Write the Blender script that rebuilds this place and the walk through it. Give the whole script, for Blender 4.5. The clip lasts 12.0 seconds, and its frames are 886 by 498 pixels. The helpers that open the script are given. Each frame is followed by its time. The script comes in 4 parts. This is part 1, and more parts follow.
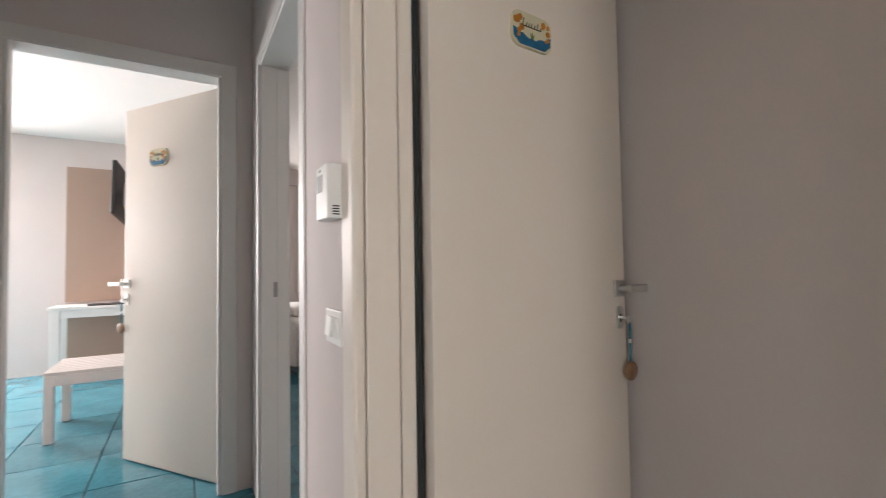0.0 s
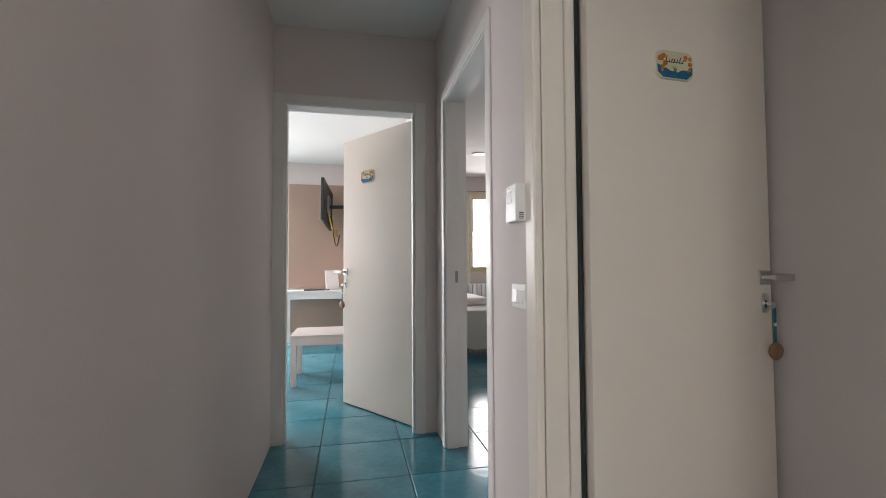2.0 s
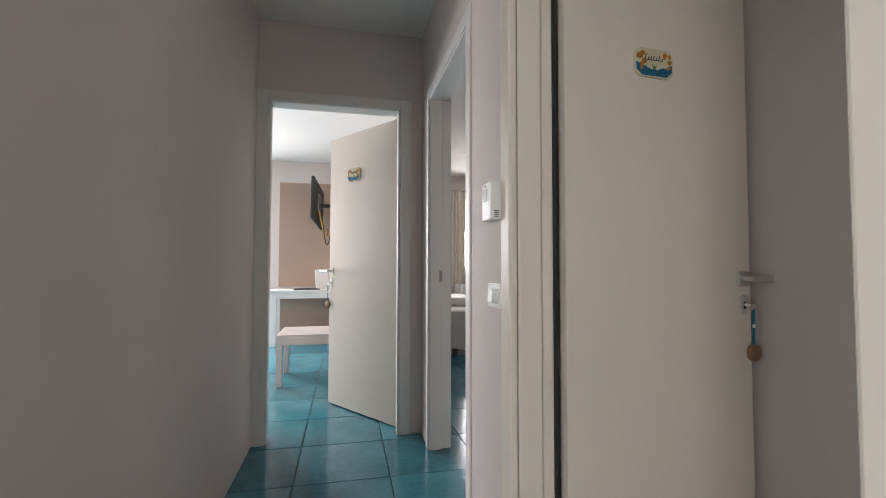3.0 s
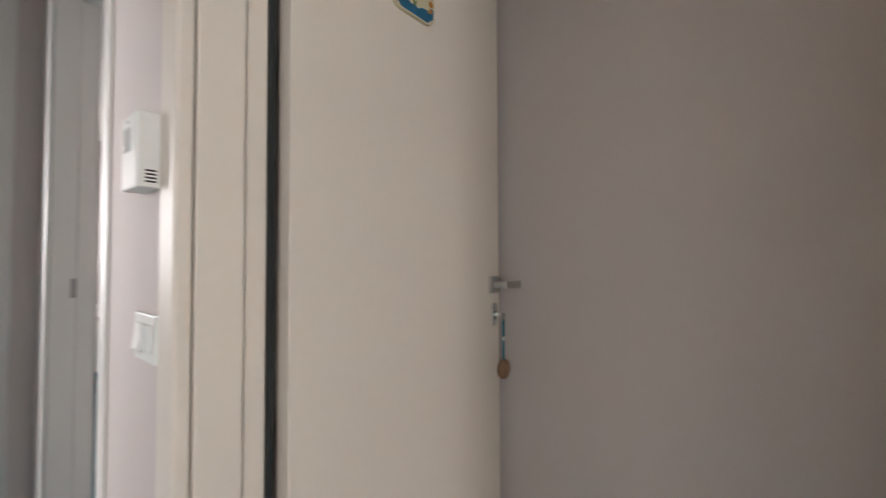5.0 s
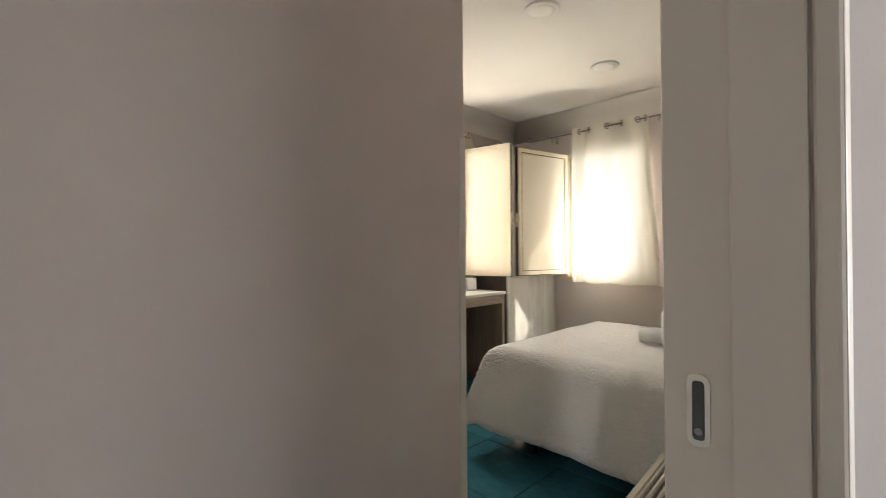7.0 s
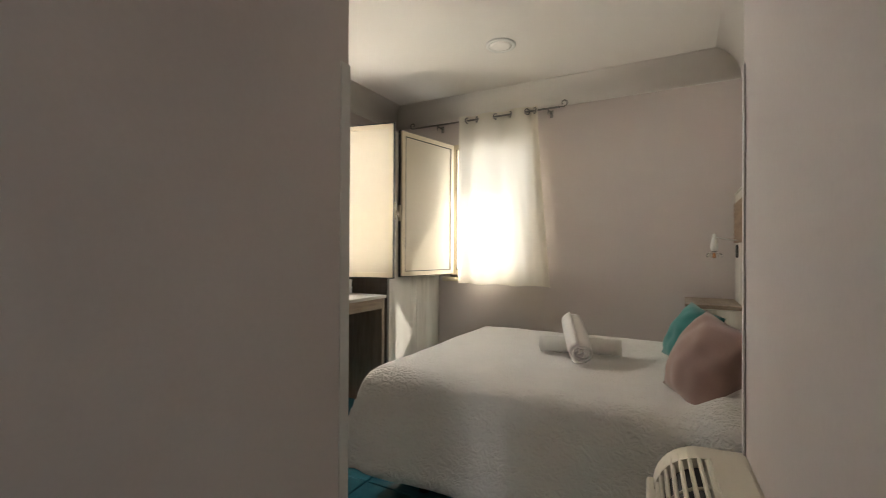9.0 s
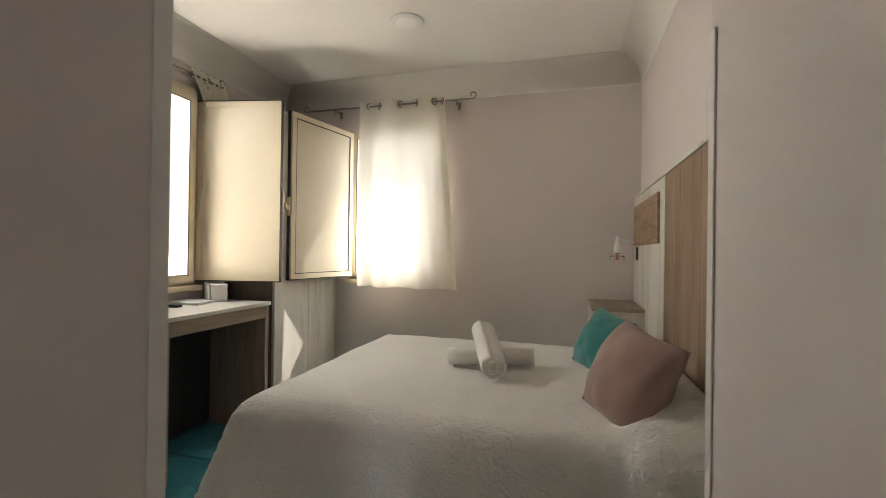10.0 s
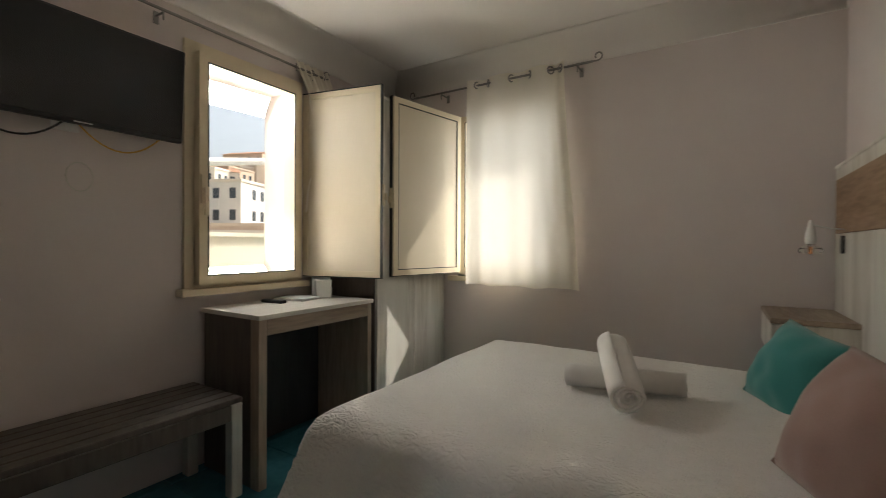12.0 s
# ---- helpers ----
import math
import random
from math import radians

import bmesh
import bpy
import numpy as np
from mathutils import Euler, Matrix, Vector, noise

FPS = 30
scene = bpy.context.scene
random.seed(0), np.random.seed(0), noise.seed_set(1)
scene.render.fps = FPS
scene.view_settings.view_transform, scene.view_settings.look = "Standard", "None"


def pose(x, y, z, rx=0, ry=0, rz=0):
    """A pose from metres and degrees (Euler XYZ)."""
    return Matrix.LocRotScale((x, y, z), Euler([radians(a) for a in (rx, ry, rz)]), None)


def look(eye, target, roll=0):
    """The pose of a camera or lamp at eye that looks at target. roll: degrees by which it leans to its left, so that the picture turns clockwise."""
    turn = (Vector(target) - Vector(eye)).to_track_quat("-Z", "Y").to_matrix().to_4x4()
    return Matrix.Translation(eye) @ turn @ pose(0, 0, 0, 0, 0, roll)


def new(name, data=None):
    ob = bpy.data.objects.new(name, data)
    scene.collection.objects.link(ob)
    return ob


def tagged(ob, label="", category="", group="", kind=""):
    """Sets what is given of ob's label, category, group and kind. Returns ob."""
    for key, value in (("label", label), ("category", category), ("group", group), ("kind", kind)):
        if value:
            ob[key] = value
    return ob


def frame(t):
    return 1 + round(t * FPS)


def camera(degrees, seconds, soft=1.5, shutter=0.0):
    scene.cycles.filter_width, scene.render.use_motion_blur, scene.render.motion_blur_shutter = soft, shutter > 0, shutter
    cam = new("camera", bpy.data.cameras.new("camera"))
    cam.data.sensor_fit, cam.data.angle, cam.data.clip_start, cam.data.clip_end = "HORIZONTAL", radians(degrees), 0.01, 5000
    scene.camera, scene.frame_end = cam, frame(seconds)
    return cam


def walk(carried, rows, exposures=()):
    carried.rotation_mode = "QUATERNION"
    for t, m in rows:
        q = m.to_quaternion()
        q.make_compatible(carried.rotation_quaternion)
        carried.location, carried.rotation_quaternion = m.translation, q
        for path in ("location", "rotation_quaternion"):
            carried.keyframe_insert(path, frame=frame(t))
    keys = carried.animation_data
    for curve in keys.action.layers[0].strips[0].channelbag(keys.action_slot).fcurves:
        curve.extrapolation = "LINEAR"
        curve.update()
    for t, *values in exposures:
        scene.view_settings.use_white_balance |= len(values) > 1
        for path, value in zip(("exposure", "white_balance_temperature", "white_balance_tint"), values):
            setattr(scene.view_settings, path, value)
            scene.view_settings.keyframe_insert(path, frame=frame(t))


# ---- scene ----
cam = camera(90.5, 12.0, soft=0.9, shutter=0.3)
PATH = [
    (0, (-0.311, -0.592, 1.13), (0.707, 1.128, 1.202), -0.9),
    (0.5, (-0.407, -0.679, 1.119), (0.346, 1.172, 1.195), -0.6),
    (1, (-0.516, -0.852, 1.105), (0.102, 1.049, 1.184), -0.4),
    (1.5, (-0.577, -0.953, 1.106), (-0.122, 0.993, 1.179), -0.3),
    (2, (-0.564, -0.973, 1.095), (-0.15, 0.983, 1.169), -0.3),
    (2.5, (-0.518, -0.981, 1.088), (-0.111, 0.976, 1.16), -0.3),
    (2.7, (-0.509, -0.979, 1.087), (-0.097, 0.977, 1.161), -0.1),
    (4.5, (-0.29, -0.625, 1.111), (0.751, 1.081, 1.191), -0.6),
    (5, (-0.231, -0.453, 1.116), (1.261, 0.878, 1.175), -0.2),
    (5.5, (-0.184, -0.285, 1.155), (1.72, 0.328, 1.133), 0.3),
    (5.8, (-0.161, -0.085, 1.139), (1.837, -0.163, 1.148), -0.7),
    (6, (-0.124, -0.08, 1.147), (1.856, -0.364, 1.155), -0.7),
    (6.5, (-0.113, -0.042, 1.161), (1.719, -0.843, 1.157), -0.5),
    (7, (-0.006, -0.007, 1.125), (1.417, -1.412, 1.136), -0.4),
    (7.2, (0.03, 0.002, 1.135), (1.365, -1.488, 1.145), -0.6),
    (8.8, (0.289, -0.337, 1.104), (1.379, -2.014, 1.109), 0.1),
    (9, (0.358, -0.361, 1.104), (1.316, -2.118, 1.115), 0.3),
    (9.5, (0.442, -0.468, 1.128), (1.139, -2.342, 1.135), 0.8),
    (10, (0.48, -0.632, 1.117), (1.025, -2.556, 1.124), 0.8),
    (10.5, (0.506, -0.758, 1.104), (1.034, -2.687, 1.103), 0.7),
    (11, (0.53, -0.87, 1.098), (1.077, -2.794, 1.098), 0.8),
    (11.4, (0.536, -0.937, 1.098), (1.307, -2.782, 1.096), 0.5),
    (11.5, (0.545, -0.94, 1.106), (1.35, -2.77, 1.1), 0.6),
    (12, (0.538, -0.994, 1.101), (1.595, -2.692, 1.086), 0.3),
]
EXPOSURES = ((0, 1.9, 6750, 12.5), (1.2, 1.72, 6550, 10.5), (2.7, 1.62, 6450, 9.5), (4.6, 1.75, 6550, 10.5), (5.1, 2.1, 6600, 11), (5.5, 2.5, 6600, 11), (6.5, 2.5, 6550, 10.5), (7.2, 2.02, 6500, 10), (8.8, 1.75, 6450, 10), (9.5, 1.8, 6450, 10), (10.5, 1.68, 6450, 10), (11.2, 1.45, 6450, 9.5), (12, 1.15, 6400, 9))
walk(cam, [(t, look(eye, target, roll)) for t, eye, target, roll in PATH], EXPOSURES)

# ---- sky, sun, window light ----
world = bpy.data.worlds.new("sky")
scene.world = world
world.use_nodes = True
wn = world.node_tree
sky = wn.nodes.new("ShaderNodeTexSky")
sky.sky_type, sky.sun_disc = "NISHITA", False
sky.dust_density, sky.air_density, sky.ozone_density = 6.0, 1.0, 0.5
SUN_WAY = Vector((0.25, 0.60, -0.70)).normalized()
sky.sun_elevation = math.asin(-SUN_WAY.z)
sky.sun_rotation = math.atan2(-SUN_WAY.x, -SUN_WAY.y)
haze = wn.nodes.new("ShaderNodeHueSaturation")
haze.inputs["Saturation"].default_value, haze.inputs["Value"].default_value = 0.35, 1.2
wn.links.new(sky.outputs[0], haze.inputs["Color"])
wn.links.new(haze.outputs[0], wn.nodes["Background"].inputs[0])
wn.nodes["Background"].inputs[1].default_value = 0.11

sun = new("sun", bpy.data.lights.new("sun", "SUN"))
sun.data.energy, sun.data.angle, sun.data.color = 2.5, radians(0.5), (1.0, 0.92, 0.8)
sun.matrix_world = look((0, 0, 0), SUN_WAY)


def window_light(name, eye, aim, w, h, watts, color=(1.0, 0.97, 0.93)):
    """Area lamp for daylight that enters by a window's opening, and for added fill."""
    lamp = new(name, bpy.data.lights.new(name, "AREA"))
    lamp.data.shape, lamp.data.size, lamp.data.size_y, lamp.data.energy, lamp.data.color = "RECTANGLE", w, h, watts, color
    lamp.matrix_world = look(eye, aim)
    return lamp


window_light("daylight_curtain_window", (1.73, -3.93, 1.46), (1.73, -2.0, 1.40), 0.58, 1.08, 3.3, (1.0, 0.96, 0.90))
window_light("daylight_balcony_window", (2.97, -2.475, 1.96), (1.0, -2.30, 0.75), 0.56, 0.13, 3.6, (1.0, 0.97, 0.93))
window_light("daylight_balcony_sill", (2.90, -2.475, 0.925), (1.5, -2.60, 2.40), 0.56, 0.14, 4.5, (1.0, 0.90, 0.76))
window_light("daylight_end_bedroom", (-3.1, 5.72, 1.6), (-2.4, 3.4, 0.5), 1.0, 1.2, 66, (1.0, 0.97, 1.0))
window_light("daylight_side_bedroom", (1.9, 6.22, 1.65), (1.7, 4.0, 1.2), 0.9, 1.2, 12, (1.0, 0.97, 1.0))
window_light("daylight_living_room", (-4.08, -1.75, 1.2), (0.4, -0.5, 1.2), 1.7, 2.1, 6.0, (1.0, 0.93, 0.95))
# Added fill from the unseen back of the living room, to brighten the open door.
window_light("daylight_living_back", (-3.0, -4.04, 1.2), (0.45, 0.3, 1.2), 1.15, 2.0, 26, (1.0, 0.92, 0.92))


# ---- materials ----
def material(name, color, rough=0.6, metal=0.0, var=0.08, scale=4.0, grain=40.0, bump=0.05, coat=0.0, stretch=(1, 1, 1), second=None, sheen=0.0):
    """Paint, plastic, cloth or metal: base colour with two scales of variation and a fine relief."""
    m = bpy.data.materials.new(name)
    m.use_nodes = True
    n, l = m.node_tree.nodes, m.node_tree.links
    b = n["Principled BSDF"]
    tc, mp = n.new("ShaderNodeTexCoord"), n.new("ShaderNodeMapping")
    mp.inputs["Scale"].default_value = stretch
    l.new(tc.outputs["Object"], mp.inputs[0])
    big, small = n.new("ShaderNodeTexNoise"), n.new("ShaderNodeTexNoise")
    big.inputs["Scale"].default_value, small.inputs["Scale"].default_value = scale, grain
    big.inputs["Detail"].default_value = small.inputs["Detail"].default_value = 5
    for t in (big, small):
        l.new(mp.outputs[0], t.inputs["Vector"])
    mix, ramp = n.new("ShaderNodeMix"), n.new("ShaderNodeMix")
    mix.data_type = ramp.data_type = "RGBA"
    add = n.new("ShaderNodeMath")
    add.operation = "MULTIPLY_ADD"
    add.inputs[1].default_value, = (0.35,)
    l.new(small.outputs[0], add.inputs[0])
    sc = n.new("ShaderNodeMath")
    sc.operation, sc.inputs[1].default_value = "MULTIPLY", 0.65
    l.new(big.outputs[0], sc.inputs[0])
    l.new(sc.outputs[0], add.inputs[2])
    mr = n.new("ShaderNodeMapRange")
    mr.inputs[1].default_value, mr.inputs[2].default_value = 0.32, 0.68
    l.new(add.outputs[0], mr.inputs[0])
    l.new(mr.outputs[0], mix.inputs[0])
    dark = second or tuple(c * (1 - var) for c in color)
    light = color if second else tuple(min(1, c * (1 + var * 0.6)) for c in color)
    mix.inputs[6].default_value, mix.inputs[7].default_value = (*dark, 1), (*light, 1)
    l.new(mix.outputs[2], b.inputs["Base Color"])
    b.inputs["Roughness"].default_value, b.inputs["Metallic"].default_value = rough, metal
    b.inputs["Coat Weight"].default_value = coat
    b.inputs["Sheen Weight"].default_value = sheen
    if bump:
        bp = n.new("ShaderNodeBump")
        bp.inputs["Strength"].default_value, bp.inputs["Distance"].default_value = bump, 0.004
        l.new(add.outputs[0], bp.inputs["Height"])
        l.new(bp.outputs[0], b.inputs["Normal"])
    return m


WALL = material("wall_paint", (0.66, 0.595, 0.57), 0.75, var=0.04, scale=1.5, grain=120, bump=0.08)
CEIL = material("ceiling_paint", (0.80, 0.77, 0.73), 0.8, var=0.03, scale=1.2, grain=90, bump=0.06)
DOORW = material("door_lacquer", (0.76, 0.69, 0.61), 0.42, var=0.025, scale=2, grain=60, bump=0.02)
TRIMW = material("frame_lacquer", (0.72, 0.70, 0.67), 0.4, var=0.03, scale=3, grain=80, bump=0.02)
RUBBER = material("black_gasket", (0.02, 0.025, 0.025), 0.6, bump=0.02)
STEEL = material("satin_steel", (0.62, 0.62, 0.60), 0.32, 1.0, var=0.05, grain=200, bump=0.02)
DARKMETAL = material("grey_metal", (0.30, 0.29, 0.28), 0.38, 0.9, var=0.08, grain=120, bump=0.03)
FRAMECREAM = material("cream_aluminium", (0.70, 0.61, 0.44), 0.4, var=0.03, scale=3, grain=150, bump=0.02)
PANELCREAM = material("cream_shutter_panel", (0.68, 0.60, 0.46), 0.5, var=0.03, scale=2, grain=60, bump=0.03, stretch=(1, 1, 0.2))


def add_ribs(m, scale):
    """Fine upright ribs in a panel's relief."""
    n, l = m.node_tree.nodes, m.node_tree.links
    b = n["Principled BSDF"]
    tc, w, bp = n.new("ShaderNodeTexCoord"), n.new("ShaderNodeTexWave"), n.new("ShaderNodeBump")
    w.inputs["Scale"].default_value = scale
    l.new(tc.outputs["Object"], w.inputs["Vector"])
    bp.inputs["Strength"].default_value, bp.inputs["Distance"].default_value = 0.15, 0.001
    l.new(w.outputs[0], bp.inputs["Height"])
    l.new(b.inputs["Normal"].links[0].from_socket, bp.inputs["Normal"])
    l.new(bp.outputs[0], b.inputs["Normal"])


add_ribs(PANELCREAM, 70)
WHITEP = material("white_plastic", (0.78, 0.78, 0.75), 0.35, var=0.03, grain=60, bump=0.01)
CREAMP = material("cream_plastic", (0.72, 0.67, 0.55), 0.38, var=0.04, scale=5, grain=90, bump=0.03)
WHITEW = material("white_painted_wood", (0.76, 0.74, 0.71), 0.5, var=0.05, scale=3, grain=30, bump=0.05, stretch=(1, 1, 1))
# White wood again, with the shade on the end bedroom's bench put into its colour.
SHADEDW = material("shaded_white_painted_wood", (0.56, 0.51, 0.48), 0.5, var=0.05, scale=3, grain=30, bump=0.05)
TVBLACK = material("black_screen", (0.006, 0.007, 0.008), 0.22, var=0.1, bump=0.0)
GLAZE_C = material("cream_glaze", (0.62, 0.58, 0.40), 0.2, var=0.06, scale=20, bump=0.05)
GLAZE_B = material("blue_glaze", (0.02, 0.14, 0.26), 0.2, var=0.3, scale=30, bump=0.05)
GLAZE_O = material("ochre_glaze", (0.50, 0.20, 0.035), 0.25, var=0.3, scale=40, bump=0.05)
GLAZE_G = material("green_glaze", (0.12, 0.20, 0.07), 0.25, var=0.3, scale=40, bump=0.05)
INK = material("dark_ink", (0.03, 0.03, 0.02), 0.5, bump=0.0)
RECESS = material("dull_grey_metal", (0.09, 0.11, 0.11), 0.6, 0.3, var=0.2, grain=120, bump=0.05)
BLACKP = material("black_plastic", (0.012, 0.012, 0.013), 0.45, bump=0.02)
BROWNPANEL = material("brown_wall_paint", (0.40, 0.28, 0.22), 0.7, var=0.05, scale=1.5, grain=100, bump=0.05)
LEAD_Y = material("yellow_cable_sheath", (0.62, 0.36, 0.05), 0.5, bump=0.0)
LEAD_K = material("black_cable_sheath", (0.015, 0.015, 0.016), 0.5, bump=0.0)
LEAD_W = material("white_cable_sheath", (0.6, 0.58, 0.52), 0.5, bump=0.0)
TEAL = material("teal_cotton", (0.030, 0.215, 0.205), 0.85, var=0.12, scale=6, grain=300, bump=0.12, sheen=0.3)
PINK = material("dusty_pink_cotton", (0.32, 0.205, 0.175), 0.85, var=0.10, scale=6, grain=300, bump=0.12, sheen=0.3)
TOWEL = material("white_terry", (0.76, 0.74, 0.70), 0.95, var=0.06, scale=14, grain=350, bump=0.35, sheen=0.4)
PLASTERW = material("white_render", (0.76, 0.66, 0.55), 0.85, var=0.06, scale=2, grain=60, bump=0.2)
PARAPET = material("cream_render", (0.80, 0.74, 0.60), 0.85, var=0.06, scale=2, grain=60, bump=0.2)
WHITEMETAL = material("white_painted_steel", (0.78, 0.76, 0.72), 0.45, bump=0.02)
TEALCORD = material("teal_strap", (0.0, 0.16, 0.22), 0.7, bump=0.1)
COPPER = material("copper_bulb_plate", (0.7, 0.33, 0.16), 0.25, 1.0, bump=0.0)
PAPER = material("printed_paper", (0.62, 0.66, 0.64), 0.7, var=0.2, scale=25, grain=80, bump=0.0)
GROUTM = material("tile_grout", (0.05, 0.09, 0.10), 0.85, var=0.2, scale=10, grain=120, bump=0.2)


def wood(name, pale, deep, stretch, rough=0.5, blotch=0.0, blotch_color=(0.7, 0.68, 0.62)):
    """Straight-grained board: streaks along one axis, knots and washed patches."""
    m = bpy.data.materials.new(name)
    m.use_nodes = True
    n, l = m.node_tree.nodes, m.node_tree.links
    b = n["Principled BSDF"]
    tc, mp, oi, vadd = n.new("ShaderNodeTexCoord"), n.new("ShaderNodeMapping"), n.new("ShaderNodeObjectInfo"), n.new("ShaderNodeVectorMath")
    mp.inputs["Scale"].default_value = stretch
    mul = n.new("ShaderNodeMath")
    mul.operation, mul.inputs[1].default_value = "MULTIPLY", 17.0
    l.new(oi.outputs["Random"], mul.inputs[0])
    l.new(tc.outputs["Object"], vadd.inputs[0])
    l.new(mul.outputs[0], vadd.inputs[1])
    l.new(vadd.outputs[0], mp.inputs[0])
    t1, t2 = n.new("ShaderNodeTexNoise"), n.new("ShaderNodeTexNoise")
    t1.inputs["Scale"].default_value, t1.inputs["Detail"].default_value, t1.inputs["Distortion"].default_value = 3.0, 8, 0.6
    t2.inputs["Scale"].default_value, t2.inputs["Detail"].default_value = 14.0, 6
    l.new(mp.outputs[0], t1.inputs["Vector"])
    l.new(mp.outputs[0], t2.inputs["Vector"])
    avg = n.new("ShaderNodeMath")
    avg.operation, avg.inputs[1].default_value = "MULTIPLY_ADD", 0.5
    half = n.new("ShaderNodeMath")
    half.operation, half.inputs[1].default_value = "MULTIPLY", 0.5
    l.new(t2.outputs[0], half.inputs[0])
    l.new(t1.outputs[0], avg.inputs[0])
    l.new(half.outputs[0], avg.inputs[2])
    ramp = n.new("ShaderNodeValToRGB")
    ramp.color_ramp.elements[0].position, ramp.color_ramp.elements[1].position = 0.36, 0.64
    ramp.color_ramp.elements[0].color, ramp.color_ramp.elements[1].color = (*deep, 1), (*pale, 1)
    l.new(avg.outputs[0], ramp.inputs[0])
    out = ramp.outputs[0]
    if blotch:
        t3 = n.new("ShaderNodeTexNoise")
        t3.inputs["Scale"].default_value, t3.inputs["Detail"].default_value = 1.6, 4
        l.new(mp.outputs[0], t3.inputs["Vector"])
        mr = n.new("ShaderNodeMapRange")
        mr.inputs[1].default_value, mr.inputs[2].default_value, mr.inputs[4].default_value = 0.4, 0.6, blotch
        l.new(t3.outputs[0], mr.inputs[0])
        mx = n.new("ShaderNodeMix")
        mx.data_type = "RGBA"
        mx.inputs[7].default_value = (*blotch_color, 1)
        l.new(mr.outputs[0], mx.inputs[0])
        l.new(out, mx.inputs[6])
        out = mx.outputs[2]
    l.new(out, b.inputs["Base Color"])
    b.inputs["Roughness"].default_value = rough
    bp = n.new("ShaderNodeBump")
    bp.inputs["Strength"].default_value, bp.inputs["Distance"].default_value = 0.12, 0.003
    l.new(avg.outputs[0], bp.inputs["Height"])
    l.new(bp.outputs[0], b.inputs["Normal"])
    return m


OAK_V = wood("oak_upright", (0.34, 0.235, 0.15), (0.18, 0.115, 0.07), (4, 4, 0.4), blotch=0.35, blotch_color=(0.22, 0.15, 0.10))
OAK_H = wood("oak_level", (0.36, 0.24, 0.145), (0.20, 0.12, 0.065), (5, 0.6, 5))
WASH_V = wood("whitewashed_upright", (0.68, 0.65, 0.59), (0.43, 0.40, 0.34), (4, 4, 0.35), blotch=0.75)
GREYOAK = wood("grey_oak_laminate", (0.38, 0.29, 0.215), (0.22, 0.165, 0.12), (5, 0.6, 5), blotch=0.25, blotch_color=(0.44, 0.36, 0.29))
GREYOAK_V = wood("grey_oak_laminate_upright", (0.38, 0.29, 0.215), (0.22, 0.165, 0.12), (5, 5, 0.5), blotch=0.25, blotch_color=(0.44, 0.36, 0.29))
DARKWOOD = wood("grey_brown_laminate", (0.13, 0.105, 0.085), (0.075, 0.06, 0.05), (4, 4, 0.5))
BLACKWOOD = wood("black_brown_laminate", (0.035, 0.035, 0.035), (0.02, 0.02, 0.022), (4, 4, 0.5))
GREYTOP = wood("pale_grey_top", (0.66, 0.63, 0.58), (0.56, 0.53, 0.48), (4, 0.5, 4), rough=0.35)
FOB = wood("turned_wood_fob", (0.30, 0.17, 0.09), (0.17, 0.09, 0.05), (20, 20, 4))


def tile_material():
    """Glazed hand-made tile: teal with darker cloudy patches and an uneven gloss."""
    m = material("teal_glazed_tile", (0.075, 0.27, 0.33), 0.12, var=0.25, scale=5, grain=30, bump=0.12, second=(0.035, 0.165, 0.22))
    n, l = m.node_tree.nodes, m.node_tree.links
    b = n["Principled BSDF"]
    oi, hsv = n.new("ShaderNodeObjectInfo"), n.new("ShaderNodeHueSaturation")
    mr = n.new("ShaderNodeMapRange")
    mr.inputs[3].default_value, mr.inputs[4].default_value = 0.8, 1.2
    l.new(oi.outputs["Random"], mr.inputs[0])
    l.new(mr.outputs[0], hsv.inputs["Value"])
    l.new(b.inputs["Base Color"].links[0].from_socket, hsv.inputs["Color"])
    l.new(hsv.outputs[0], b.inputs["Base Color"])
    for node in n:
        if node.bl_idname == "ShaderNodeBump":
            node.inputs["Strength"].default_value, node.inputs["Distance"].default_value = 0.35, 0.006
    return m


TILE = tile_material()


def quilt_material():
    """White quilted bedspread: squiggled raised stitching over a fine weave."""
    m = material("white_quilted_cotton", (0.78, 0.755, 0.71), 0.9, var=0.05, scale=6, grain=250, bump=0.2, sheen=0.3)
    n, l = m.node_tree.nodes, m.node_tree.links
    b = n["Principled BSDF"]
    tc, mp = n.new("ShaderNodeTexCoord"), n.new("ShaderNodeMapping")
    mp.inputs["Scale"].default_value = (1.0, 1.6, 1.0)
    l.new(tc.outputs["Object"], mp.inputs[0])
    t = n.new("ShaderNodeTexNoise")
    t.inputs["Scale"].default_value, t.inputs["Detail"].default_value, t.inputs["Distortion"].default_value = 34, 3, 1.8
    l.new(mp.outputs[0], t.inputs["Vector"])
    bp = n.new("ShaderNodeBump")
    bp.inputs["Strength"].default_value, bp.inputs["Distance"].default_value = 0.85, 0.013
    l.new(t.outputs[0], bp.inputs["Height"])
    l.new(b.inputs["Normal"].links[0].from_socket, bp.inputs["Normal"])
    l.new(bp.outputs[0], b.inputs["Normal"])
    return m


QUILT = quilt_material()


